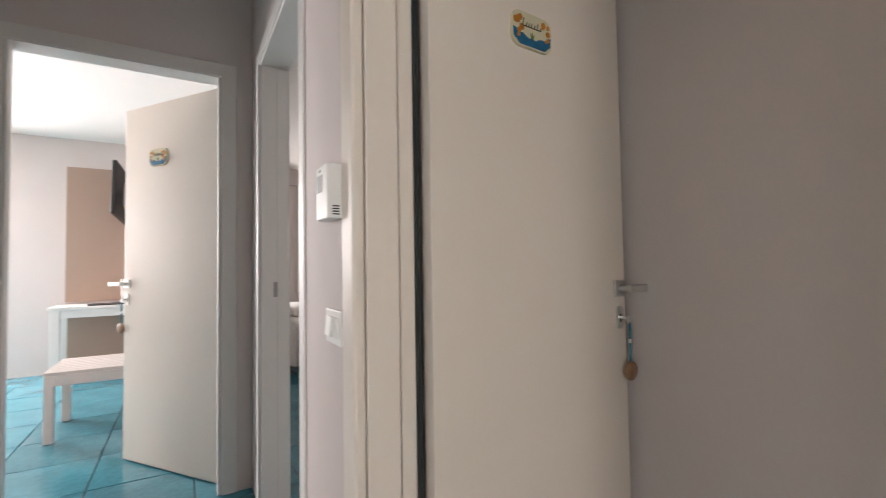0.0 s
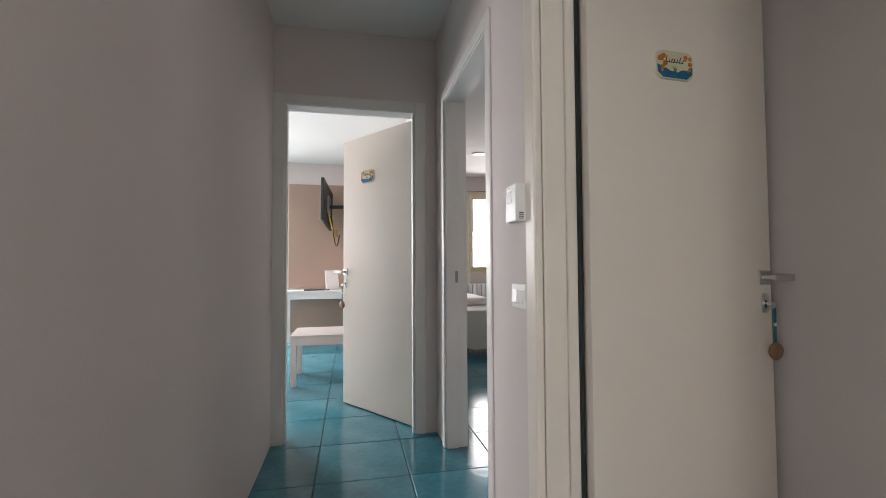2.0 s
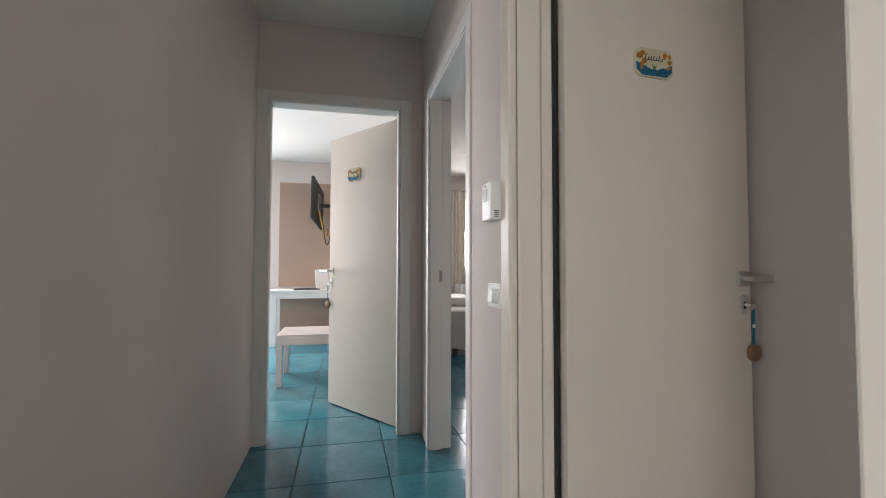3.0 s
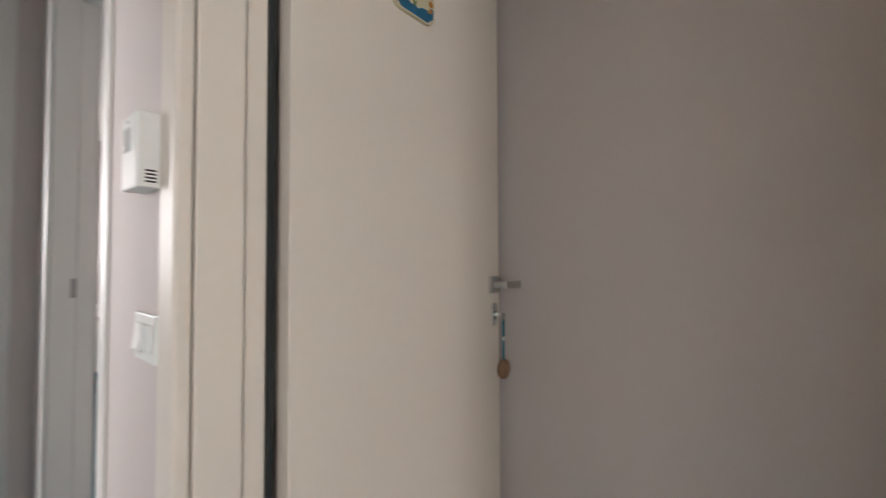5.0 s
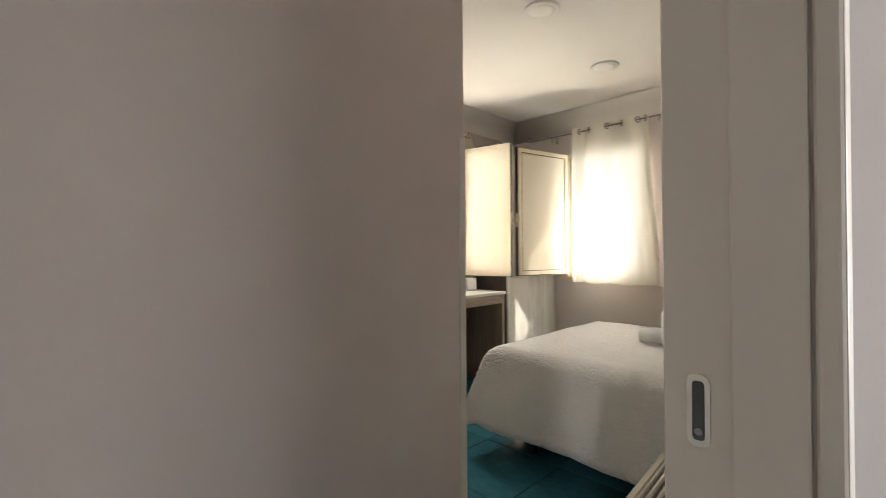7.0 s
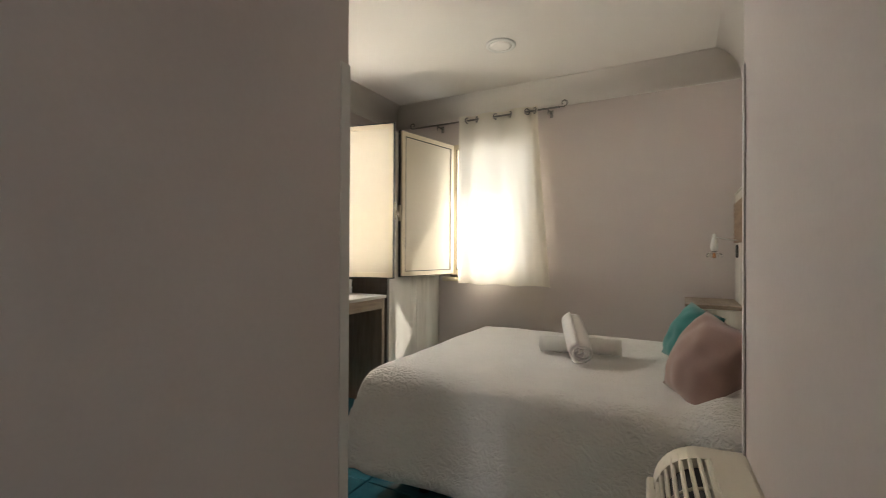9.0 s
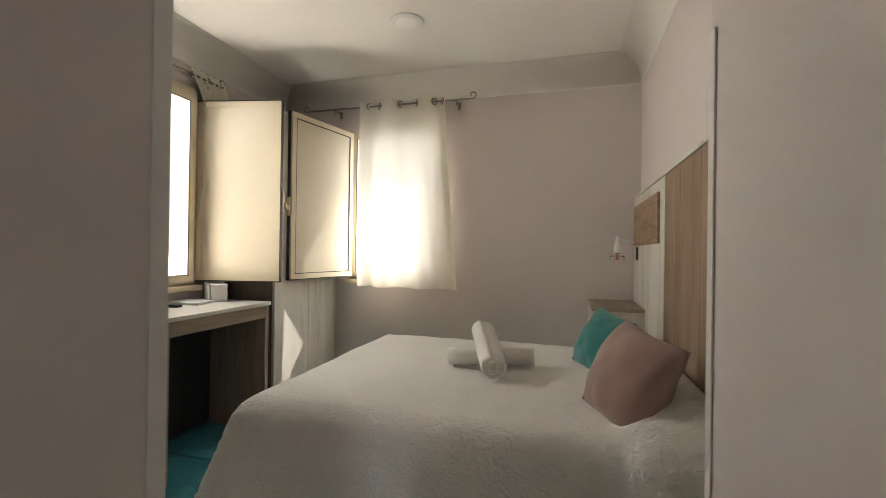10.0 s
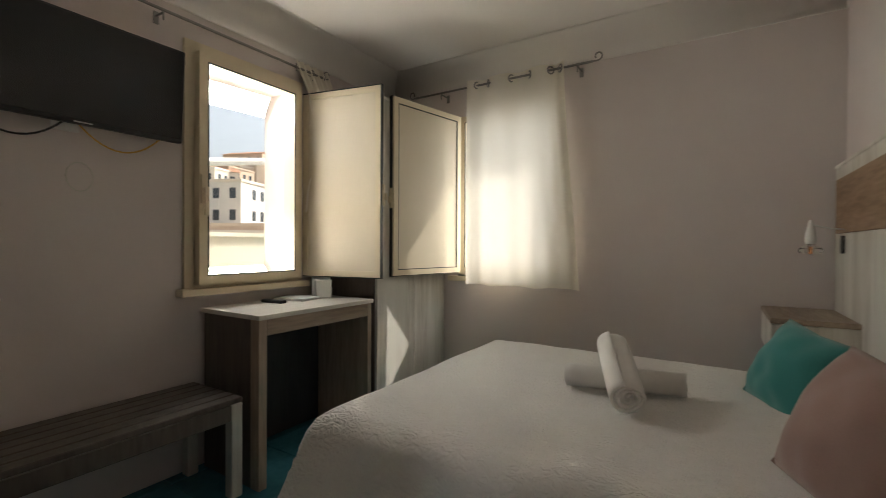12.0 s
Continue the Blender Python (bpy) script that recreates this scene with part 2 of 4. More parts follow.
def curtain_material():
    """Thin cream voile: part of the light goes straight through, part is scattered."""
    m = bpy.data.materials.new("cream_voile")
    m.use_nodes = True
    n, l = m.node_tree.nodes, m.node_tree.links
    b = n["Principled BSDF"]
    b.inputs["Base Color"].default_value, b.inputs["Roughness"].default_value = (0.86, 0.81, 0.70, 1), 0.9
    tr, tl, m1, m2 = n.new("ShaderNodeBsdfTransparent"), n.new("ShaderNodeBsdfTranslucent"), n.new("ShaderNodeMixShader"), n.new("ShaderNodeMixShader")
    tl.inputs[0].default_value = (0.86, 0.83, 0.76, 1)
    tc, w = n.new("ShaderNodeTexCoord"), n.new("ShaderNodeTexNoise")
    w.inputs["Scale"].default_value = 160
    l.new(tc.outputs["Object"], w.inputs["Vector"])
    mr = n.new("ShaderNodeMapRange")
    mr.inputs[3].default_value, mr.inputs[4].default_value = 0.0, 0.03
    l.new(w.outputs[0], mr.inputs[0])
    m1.inputs[0].default_value = 0.18
    l.new(b.outputs[0], m1.inputs[1])
    l.new(tl.outputs[0], m1.inputs[2])
    l.new(mr.outputs[0], m2.inputs[0])
    l.new(m1.outputs[0], m2.inputs[1])
    l.new(tr.outputs[0], m2.inputs[2])
    l.new(m2.outputs[0], n["Material Output"].inputs[0])
    return m


VOILE = curtain_material()


def glass_material(name, tint=(0.95, 0.97, 0.96)):
    m = bpy.data.materials.new(name)
    m.use_nodes = True
    b = m.node_tree.nodes["Principled BSDF"]
    b.inputs["Base Color"].default_value = (*tint, 1)
    b.inputs["Transmission Weight"].default_value, b.inputs["Roughness"].default_value, b.inputs["IOR"].default_value = 1.0, 0.0, 1.45
    return m


GLASS = glass_material("clear_glass")


def glowing(name, color, strength):
    m = bpy.data.materials.new(name)
    m.use_nodes = True
    b = m.node_tree.nodes["Principled BSDF"]
    b.inputs["Base Color"].default_value = (*color, 1)
    b.inputs["Emission Color"].default_value, b.inputs["Emission Strength"].default_value = (*color, 1), strength
    return m


OPAL = material("opal_diffuser", (0.86, 0.84, 0.80), 0.3, var=0.01, bump=0.0)
BRIGHT_SKY = glowing("bright_outdoors", (1.0, 0.98, 0.92), 0.30)


# ---- mesh helpers ----
def box(bm, x0, x1, y0, y1, z0, z1):
    r = bmesh.ops.create_cube(bm, size=1.0, matrix=Matrix.LocRotScale(((x0 + x1) / 2, (y0 + y1) / 2, (z0 + z1) / 2), None, (abs(x1 - x0), abs(y1 - y0), abs(z1 - z0))))
    return r["verts"]


def slab(x0, x1, y0, y1, z0, z1, bevel=0.0, seg=2):
    bm = bmesh.new()
    box(bm, x0, x1, y0, y1, z0, z1)
    if bevel:
        bmesh.ops.bevel(bm, geom=bm.edges[:], offset=bevel, segments=seg, affect="EDGES", profile=0.6)
    return bm


def slabs(*bounds):
    bm = bmesh.new()
    for b in bounds:
        box(bm, *b)
    return bm


def prism(points, z0, z1):
    bm = bmesh.new()
    low = [bm.verts.new((x, y, z0)) for x, y in points]
    high = [bm.verts.new((x, y, z1)) for x, y in points]
    n = len(points)
    bm.faces.new(low[::-1])
    bm.faces.new(high)
    for i in range(n):
        bm.faces.new((low[i], low[(i + 1) % n], high[(i + 1) % n], high[i]))
    bmesh.ops.recalc_face_normals(bm, faces=bm.faces[:])
    return bm


def rod(bm, a, b, r0, r1=None, seg=12):
    a, b = Vector(a), Vector(b)
    d = b - a
    m = Matrix.Translation((a + b) / 2) @ d.to_track_quat("Z", "Y").to_matrix().to_4x4()
    bmesh.ops.create_cone(bm, cap_ends=True, segments=seg, radius1=r0, radius2=r0 if r1 is None else r1, depth=d.length, matrix=m)


def pole(a, b, r, r1=None, seg=12):
    bm = bmesh.new()
    rod(bm, a, b, r, r1, seg)
    return bm


def tube(points, r, seg=8):
    """A bent round rod along points."""
    bm, rings = bmesh.new(), []
    pts = [Vector(p) for p in points]
    for i, p in enumerate(pts):
        d = (pts[min(i + 1, len(pts) - 1)] - pts[max(i - 1, 0)]).normalized()
        side = d.cross(Vector((0, 0, 1)))
        side = side.normalized() if side.length > 0.05 else Vector((1, 0, 0))
        up = side.cross(d).normalized()
        rings.append([bm.verts.new(p + r * (math.cos(a) * side + math.sin(a) * up)) for a in (2 * math.pi * k / seg for k in range(seg))])
    for a, b in zip(rings, rings[1:]):
        for k in range(seg):
            bm.faces.new((a[k], a[(k + 1) % seg], b[(k + 1) % seg], b[k]))
    bm.faces.new(rings[0][::-1])
    bm.faces.new(rings[-1])
    bmesh.ops.recalc_face_normals(bm, faces=bm.faces[:])
    return bm


def lathe(profile, seg=24):
    """Rings of (radius, height) turned about the z axis."""
    bm, rings = bmesh.new(), []
    for r, z in profile:
        rings.append([bm.verts.new((r * math.cos(2 * math.pi * k / seg), r * math.sin(2 * math.pi * k / seg), z)) for k in range(seg)])
    for a, b in zip(rings, rings[1:]):
        for k in range(seg):
            bm.faces.new((a[k], a[(k + 1) % seg], b[(k + 1) % seg], b[k]))
    bm.faces.new(rings[0][::-1])
    bm.faces.new(rings[-1])
    bmesh.ops.recalc_face_normals(bm, faces=bm.faces[:])
    return bm


def moved(bm, m):
    bmesh.ops.transform(bm, matrix=m, verts=bm.verts[:])
    return bm


def mesh_of(name, bm, mat, smooth=False):
    me = bpy.data.meshes.new(name)
    if smooth:
        for f in bm.faces:
            f.smooth = True
    bm.to_mesh(me)
    bm.free()
    me.materials.append(mat)
    return me


def part(name, bm, mat, parent=None, label="", smooth=False):
    ob = new(name, mesh_of(name, bm, mat, smooth))
    if parent is not None:
        ob.parent = parent
    if label:
        ob["label"] = label
    return ob


def thing(name, label, category, m=None, group=""):
    ob = tagged(new(name), label, category, group)
    ob.empty_display_size = 0.05
    if m is not None:
        ob.matrix_world = m
    return ob


def setting(name, bm, mat, label="", category="wall"):
    return tagged(part(name, bm, mat), label, category, kind="structure")


# ---- large structure ----
HC, HB = 2.62, 2.40          # ceilings: corridor and far rooms, bedroom
XW, YL = 2.72, -3.76         # bedroom: balcony wall, curtain wall
OY0, OY1 = -0.622, 0.30       # bedroom door, between its jambs
TW = 0.13                    # inner wall

wall_corridor = setting("wall_corridor", slabs(
    (0, TW, OY1 + 0.03, 0.76, 0, HC), (0, TW, 1.665, 1.90, 0, HC),
    (0, TW, OY0 - 0.03, OY1 + 0.03, 2.13, HC), (0, TW, 0.76, 1.665, 2.13, HC)), WALL,
    "pale mauve painted corridor wall with two doorways", "wall")
wall_nook = setting("wall_nook", prism([(0.03, OY0 - 0.03), (0.195, OY0 - 0.03), (0.243, -1.49), (0.02, -1.49), (-0.10, -1.49), (-0.10, -0.95), (0.03, -0.78)], 0, HC), WALL,
    "pale painted wall with a slight angle beside the bedroom door", "wall")
wall_headboard = setting("wall_headboard", slabs((-0.10, 0.02, YL - 0.3, -1.49, 0, HC)), WALL, "pale painted wall behind the bed", "wall")
wall_bathroom = setting("wall_bathroom", prism([(0.985, -1.085), (XW, -1.085), (XW, -1.0), (1.085, -1.0), (1.085, 0.46), (0.985, 0.46)], 0, HB), WALL,
    "plain pale painted wall opposite the bedroom door", "wall")
wall_divider = setting("wall_divider", slabs((TW, 3.5, 0.46, 0.56, 0, HC)), WALL, "pale painted dividing wall behind the open door", "wall")
W1 = (-2.795, -2.155, 0.885, 2.04)      # balcony window: y, y, z, z
wall_balcony = setting("wall_balcony", slabs(
    (XW, XW + 0.30, YL - 0.3, W1[0], 0, HC), (XW, XW + 0.30, W1[1], -1.0, 0, HC),
    (XW, XW + 0.30, W1[0], W1[1], 0, W1[2]), (XW, XW + 0.30, W1[0], W1[1], W1[3], HC)), WALL, "pale painted wall with the balcony window", "wall")
W2 = (1.37, 2.13, 0.885, 2.03)        # curtain window: x, x, z, z
wall_curtain = setting("wall_curtain", slabs(
    (0.02, W2[0], YL - 0.3, YL, 0, HC), (W2[1], XW, YL - 0.3, YL, 0, HC),
    (W2[0], W2[1], YL - 0.3, YL, 0, W2[2]), (W2[0], W2[1], YL - 0.3, YL, W2[3], HC)), WALL, "pale painted wall with the curtained window", "wall")
EX0, EX1, EY = -0.965, -0.147, 1.90  # end door
wall_end = setting("wall_end", slabs((-1.15, EX0 - 0.03, EY, EY + 0.12, 0, HC), (EX1 + 0.03, TW, EY, EY + 0.12, 0, HC), (EX0 - 0.03, EX1 + 0.03, EY, EY + 0.12, 2.14, HC)), WALL,
    "pale painted wall at the corridor's end", "wall")
wall_left = setting("wall_left", slabs((-1.15, -1.035, -0.62, EY, 0, HC)), WALL, "plain pale painted corridor wall", "wall")
# living room behind, end bedroom and side bedroom, closed all round
# The back wall's opening is unseen, made up for the fill lamp there.
wall_living = setting("wall_living", slabs(
    (-4.1, -3.6, -4.2, -4.06, 0, HC), (-2.4, -0.10, -4.2, -4.06, 0, HC), (-3.6, -2.4, -4.2, -4.06, 2.25, HC), (-4.24, -4.1, -4.2, -2.6, 0, HC), (-4.24, -4.1, -0.9, -0.5, 0, HC), (-4.24, -4.1, -2.6, -0.9, 2.25, HC),
    (-4.1, -1.15, -0.62, -0.5, 0, HC)), WALL, "pale painted living room walls", "wall")
wall_end_bedroom = setting("wall_end_bedroom", slabs(
    (-4.2, -1.15, EY, EY + 0.12, 0, HC), (-4.32, -4.2, EY, 5.9, 0, HC), (-4.2, -3.6, 5.78, 5.9, 0, HC), (-2.6, TW, 5.78, 5.9, 0, HC),
    (-3.6, -2.6, 5.78, 5.9, 0, 1.0), (-3.6, -2.6, 5.78, 5.9, 2.2, HC), (0, TW, EY + 0.12, 5.78, 0, HC), (-0.53, 0, 4.9, 5.78, 0, HC)), WALL,
    "pale painted walls of the end bedroom", "wall")
wall_side_bedroom = setting("wall_side_bedroom", slabs(
    (TW, 1.42, 6.3, 6.5, 0, HC), (2.35, 3.5, 6.3, 6.5, 0, HC), (1.42, 2.35, 6.3, 6.5, 0, 1.0), (1.42, 2.35, 6.3, 6.5, 2.28, HC),
    (3.5, 3.62, 0.46, 6.5, 0, HC), (0, TW, 5.78, 6.5, 0, HC)), WALL, "pale painted walls of the side bedroom", "wall")
setting("ceiling_corridor", slabs((-4.3, 0.0, -4.3, 6.0, HC, HC + 0.1), (0.0, TW, -0.9, 6.6, HC, HC + 0.1), (TW, 3.7, 0.46, 6.6, HC, HC + 0.1)), CEIL, "white painted ceiling", "ceiling")
setting("ceiling_bedroom", slabs((0.02, XW, YL, -1.49, HB, HB + 0.1), (TW, XW, -1.49, -0.7, HB, HB + 0.1), (TW, 0.985, -0.7, 0.46, HB, HB + 0.1)), CEIL, "white painted bedroom ceiling", "ceiling")
setting("roof_slab", slabs((-4.4, XW + 0.3, YL - 0.4, 6.7, HC + 0.1, HC + 0.3)), PLASTERW, "flat roof slab over the flat", "roof")


def cornice(name, p, q, inward, z):
    """A coved moulding along a wall from p to q; inward points into the room."""
    bm = bmesh.new()
    p, q, w = Vector((*p, 0)), Vector((*q, 0)), Vector((*inward, 0))
    prof = [(0, -0.172), (0.006, -0.168)] + [(0.006 + 0.15 * (1 - math.cos(a)), -0.168 + 0.166 * math.sin(a)) for a in (math.pi / 2 * k / 9 for k in range(1, 10))] + [(0.156, 0), (0, 0)]
    rows = [[bm.verts.new(e + w * u + Vector((0, 0, z + v))) for u, v in prof] for e in (p, q)]
    k = len(prof)
    for i in range(k):
        bm.faces.new((rows[0][i], rows[0][(i + 1) % k], rows[1][(i + 1) % k], rows[1][i])).smooth = 1 <= i < k - 3
    bm.faces.new(rows[0])
    bm.faces.new(rows[1][::-1])
    bmesh.ops.recalc_face_normals(bm, faces=bm.faces[:])
    return setting(name, bm, CEIL, "white coved plaster ceiling moulding", "cornice")


cornice("cornice_curtain", (0.02, YL), (XW, YL), (0, 1), HB)
cornice("cornice_balcony", (XW, YL + 0.004), (XW, -1.10), (-1, 0), HB)
cornice("cornice_headboard", (0.02, YL + 0.004), (0.02, -1.49), (1, 0), HB)


# ---- doors ----
def door_frame(name, m, w, h, t, trims=(1, 1)):
    """Lining and flat architraves round an opening: local x across it, y through the wall."""
    f = tagged(thing(name, "white lacquered door frame with flat architrave", "door frame", m), kind="structure")
    for side, x0, x1 in (("a", -0.028, 0.0), ("b", w, w + 0.028)):
        part("jamb_lining", slab(x0, x1, 0.0, t, 0, h + 0.028, 0.002, 1), TRIMW, f)
        s = 1 if side == "a" else -1
        xi = 0.0 if side == "a" else w
        part("rebate_stop", slab(min(xi, xi + s * 0.012), max(xi, xi + s * 0.012), 0.004, t - 0.052, 0, h, 0.002, 1), TRIMW, f)
    part("head_lining", slab(0, w, 0.0, t, h, h + 0.028, 0.002, 1), TRIMW, f)
    for k, (y0, y1) in enumerate(((-0.008, 0.0), (t, t + 0.008))):
        if not trims[k]:
            continue
        wd = trims[k] if trims[k] != 1 else 0.075
        for x0, x1 in ((-0.004 - wd, -0.004), (w + 0.004, w + 0.004 + wd)):
            part("architrave", slab(x0, x1, y0, y1, 0, h + 0.004 + wd, 0.004, 2), TRIMW, f)
        part("architrave", slab(-0.004, w + 0.004, y0, y1, h + 0.004, h + 0.004 + wd, 0.004, 2), TRIMW, f)
    return f


def deep_door_frame(name, m, w, h):
    """Rebated frame with rounded beads, its closing jamb deeper than the hinge jamb: local x across, y into the room."""
    f = tagged(thing(name, "cream lacquered door frame with rounded beads and rebate", "door frame", m), kind="structure")
    for s, xi, wall, rebate, deep in ((1, 0.0, -0.008, 0.098, 0.142), (-1, w, 0.022, 0.125, 0.204)):
        def upright(name, inset, out, y0, y1, z1, bevel, seg):
            a, b = xi + s * inset, xi - s * out
            return part(name, slab(min(a, b), max(a, b), y0, y1, 0, z1, bevel, seg), DOORW, f)
        upright("jamb_lining", 0.0, 0.028, wall + 0.008, deep, h + 0.028, 0.002, 1)
        upright("rebate_stop", 0.012, 0.0, wall + 0.030, rebate, h, 0.003, 2)
        upright("bead", 0.014, 0.004, wall + 0.002, wall + 0.026, h, 0.006, 3)
        upright("architrave", 0.010, 0.062, wall, wall + 0.010, h + 0.058, 0.004, 2)
    part("head_lining", slab(0, w, 0.010, 0.13, h, h + 0.028, 0.002, 1), DOORW, f)
    part("rebate_stop", slab(0.012, w - 0.012, 0.03, 0.095, h - 0.012, h, 0.003, 2), DOORW, f)
    part("architrave", slab(-0.004, w + 0.004, -0.008, 0.002, h + 0.002, h + 0.058, 0.004, 2), DOORW, f)
    return f


def lever(parent, x, y, z, way, reach):
    """Square rosette, neck and flat lever handle on a leaf's face; way: +1 or -1 off the face, reach: where the grip points."""
    h = part("handle", slab(x - 0.027, x + 0.027, min(y, y + way * 0.009), max(y, y + way * 0.009), z - 0.027, z + 0.027, 0.003, 2), STEEL, parent, "satin steel lever handle on a square rosette")
    part("neck", pole((x, y, z), (x, y + way * 0.05, z), 0.010), STEEL, h)
    part("lever", slab(min(x - reach * 0.012, x + reach * 0.098), max(x - reach * 0.012, x + reach * 0.098), min(y + way * 0.042, y + way * 0.056), max(y + way * 0.042, y + way * 0.056), z - 0.012, z + 0.012, 0.004, 2), STEEL, h)
    return h


def outline(pts, y0, y1):
    """A flat plate with the given x, z outline between y0 and y1."""
    bm = prism(pts, 0, 1)
    for v in bm.verts:
        x, z, k = v.co
        v.co = (x, y0 if k < 0.5 else y1, z)
    bmesh.ops.recalc_face_normals(bm, faces=bm.faces[:])
    return bm


def round_plate(w, h, r, seg=5):
    pts = []
    for cx, cz, a0 in ((w / 2 - r, h / 2 - r, 0), (-w / 2 + r, h / 2 - r, 90), (-w / 2 + r, -h / 2 + r, 180), (w / 2 - r, -h / 2 + r, 270)):
        pts += [(cx + r * math.cos(radians(a0 + 90 * k / seg)), cz + r * math.sin(radians(a0 + 90 * k / seg))) for k in range(seg + 1)]
    return pts


def plaque(parent, x, y, z, way):
    """Small hand-painted majolica name plate stuck on a leaf."""
    w, h = 0.155, 0.098
    s = way
    p = part("name_plate", moved(outline(round_plate(w, h, 0.03), 0, s * 0.010), Matrix.Translation((x, y, z))), GLAZE_C, parent, "hand-painted ceramic name plate with a blue wave border")
    f = y + s * 0.0101
    sea = [(-w / 2 + 0.004, -0.002)] + [(-w / 2 + 0.004 + (w - 0.008) * k / 12, -0.022 + 0.020 * abs(k / 6 - 1) ** 1.5 + 0.004 * math.sin(k * 2.4)) for k in range(1, 12)] + [(w / 2 - 0.004, -0.002)] + [(w / 2 - 0.006, -h / 2 + 0.022), (w / 2 - 0.028, -h / 2 + 0.004), (-w / 2 + 0.028, -h / 2 + 0.004), (-w / 2 + 0.006, -h / 2 + 0.022)]
    part("painted_wave", moved(outline(sea, 0, s * 0.0008), Matrix.Translation((x, f, z))), GLAZE_B, p)
    rng = random.Random(5)
    for side in (-1, 1):
        bm = bmesh.new()
        for k in range(7):
            cx, cz, r = side * (0.052 + rng.uniform(-0.012, 0.012)), rng.uniform(-0.022, 0.034), rng.uniform(0.005, 0.010)
            rod(bm, (x + cx, f, z + cz), (x + cx, f + s * (0.0010 + 0.0001 * k), z + cz), r, seg=10)
        part("painted_flower", bm, GLAZE_O, p)
    for k in range(3):
        a = (k - 1) * 0.5
        part("painted_leaf", moved(outline([(-0.003, 0), (0, 0.020), (0.003, 0)], 0, s * 0.0012), Matrix.Translation((x, f, z - 0.022)) @ Matrix.Rotation(a, 4, "Y")), GLAZE_G, p)
    bm = bmesh.new()
    for k, (a, tall) in enumerate(zip((-0.036, -0.024, -0.014, -0.004, 0.008, 0.020, 0.032), (0.022, 0.012, 0.012, 0.014, 0.012, 0.020, 0.012))):
        rod(bm, (x + a - 0.002, f + s * 0.0012, z + 0.008), (x + a + 0.003, f + s * 0.0012, z + 0.008 + tall), 0.0016, seg=6)
    rod(bm, (x - 0.036, f + s * 0.0012, z + 0.009), (x + 0.034, f + s * 0.0012, z + 0.010), 0.0014, seg=6)
    part("lettering", bm, INK, p, "dark unreadable brush lettering")
    return p


def door_leaf(label, m, w, h, plate_at, way=-1, reach=1, keyed=True):
    """A flush leaf: hinge at local x = 0, free edge at x = w, thickness y 0 to 0.042; shown face at y = 0 (way -1)."""
    d = thing("door", label, "door", m)
    part("leaf", slab(0, w, 0, 0.042, 0.008, h, 0.003, 2), DOORW, d)
    face = 0.0 if way < 0 else 0.042
    lever(d, w - 0.036, face, 1.045, way, reach)
    lever(d, w - 0.036, 0.042 - face, 1.045, -way, reach)
    lz = 0.952
    lock = part("lock_plate", moved(outline(round_plate(0.030, 0.072, 0.014), 0, way * 0.006), Matrix.Translation((w - 0.036, face, lz))), STEEL, d, "oval steel keyhole plate")
    part("keyhole", slabs((w - 0.040, w - 0.032, face + way * 0.0055, face + way * 0.0066, lz - 0.016, lz + 0.010)), BLACKP, lock)
    if keyed:
        k = part("key", slabs((w - 0.038, w - 0.034, min(face, face + way * 0.028), max(face, face + way * 0.028), lz - 0.004, lz + 0.004)), STEEL, d, "key in the lock on a teal strap with a wooden fob")
        part("key_bow", moved(lathe([(0.004, -0.0015), (0.013, -0.0015), (0.013, 0.0015), (0.004, 0.0015)], 14), Matrix.Translation((w - 0.030, face + way * 0.030, lz - 0.006)) @ Matrix.Rotation(math.pi / 2, 4, "X")), STEEL, k)
        y = face + way * 0.030
        part("strap", slab(w - 0.032, w - 0.020, y - 0.002, y + 0.002, lz - 0.068, lz - 0.014, 0.0015, 1), TEALCORD, k)
        part("strap_band", slab(w - 0.031, w - 0.021, y - 0.003, y + 0.003, lz - 0.080, lz - 0.068, 0.001, 1), WHITEP, k)
        part("cord", pole((w - 0.026, y, lz - 0.080), (w - 0.026, y, lz - 0.142), 0.0035), TEALCORD, k)
        part("fob", moved(lathe([(0.003, -0.010), (0.02, -0.0095), (0.0295, -0.005), (0.031, 0), (0.0295, 0.005), (0.02, 0.0095), (0.003, 0.010)], 26), Matrix.Translation((w - 0.026, y, lz - 0.168)) @ Matrix.Rotation(math.pi / 2, 4, "X")), FOB, k, "round turned wooden key fob", True)
    for z in (0.25, h - 0.02):
        part("hinge", pole((-0.008, 0.046 if way < 0 else -0.006, z - 0.03), (-0.008, 0.046 if way < 0 else -0.006, z + 0.03), 0.007), STEEL, d)
    if plate_at:
        plaque(d, w * plate_at, face, 1.778, way)
    return d


# bedroom door, opened against the bathroom wall
fr = deep_door_frame("door_3", pose(0, OY1, 0, 0, 0, -90), OY1 - OY0, 2.10)
part("gasket", slab(-0.0, 0.006, 0.142, 0.154, 0, 2.10), RUBBER, fr, "black rubber seal")
sp = part("strike_plate", outline(round_plate(0.026, 0.090, 0.011), 0, 0.0030), STEEL, fr, "rounded steel strike plate let into the jamb")
sp.matrix_local = Matrix.Translation((OY1 - OY0, 0.162, 0.924)) @ Matrix.Rotation(math.pi / 2, 4, "Z")
part("strike_recess", outline(round_plate(0.014, 0.074, 0.005), 0.0032, 0.0036), RECESS, sp)
part("screw", moved(pole((0, 0.003, 0), (0, 0.0048, 0), 0.0045), Matrix.Translation((0, 0, -0.026))), DARKMETAL, sp)
LEAF3 = pose(0.188, 0.303, 0, 0, 0, math.degrees(math.atan2(0.050, 0.76)))
door_leaf("white flush door standing open with key in lock", LEAF3, 0.755, 2.095, 0.45, -1, 1)

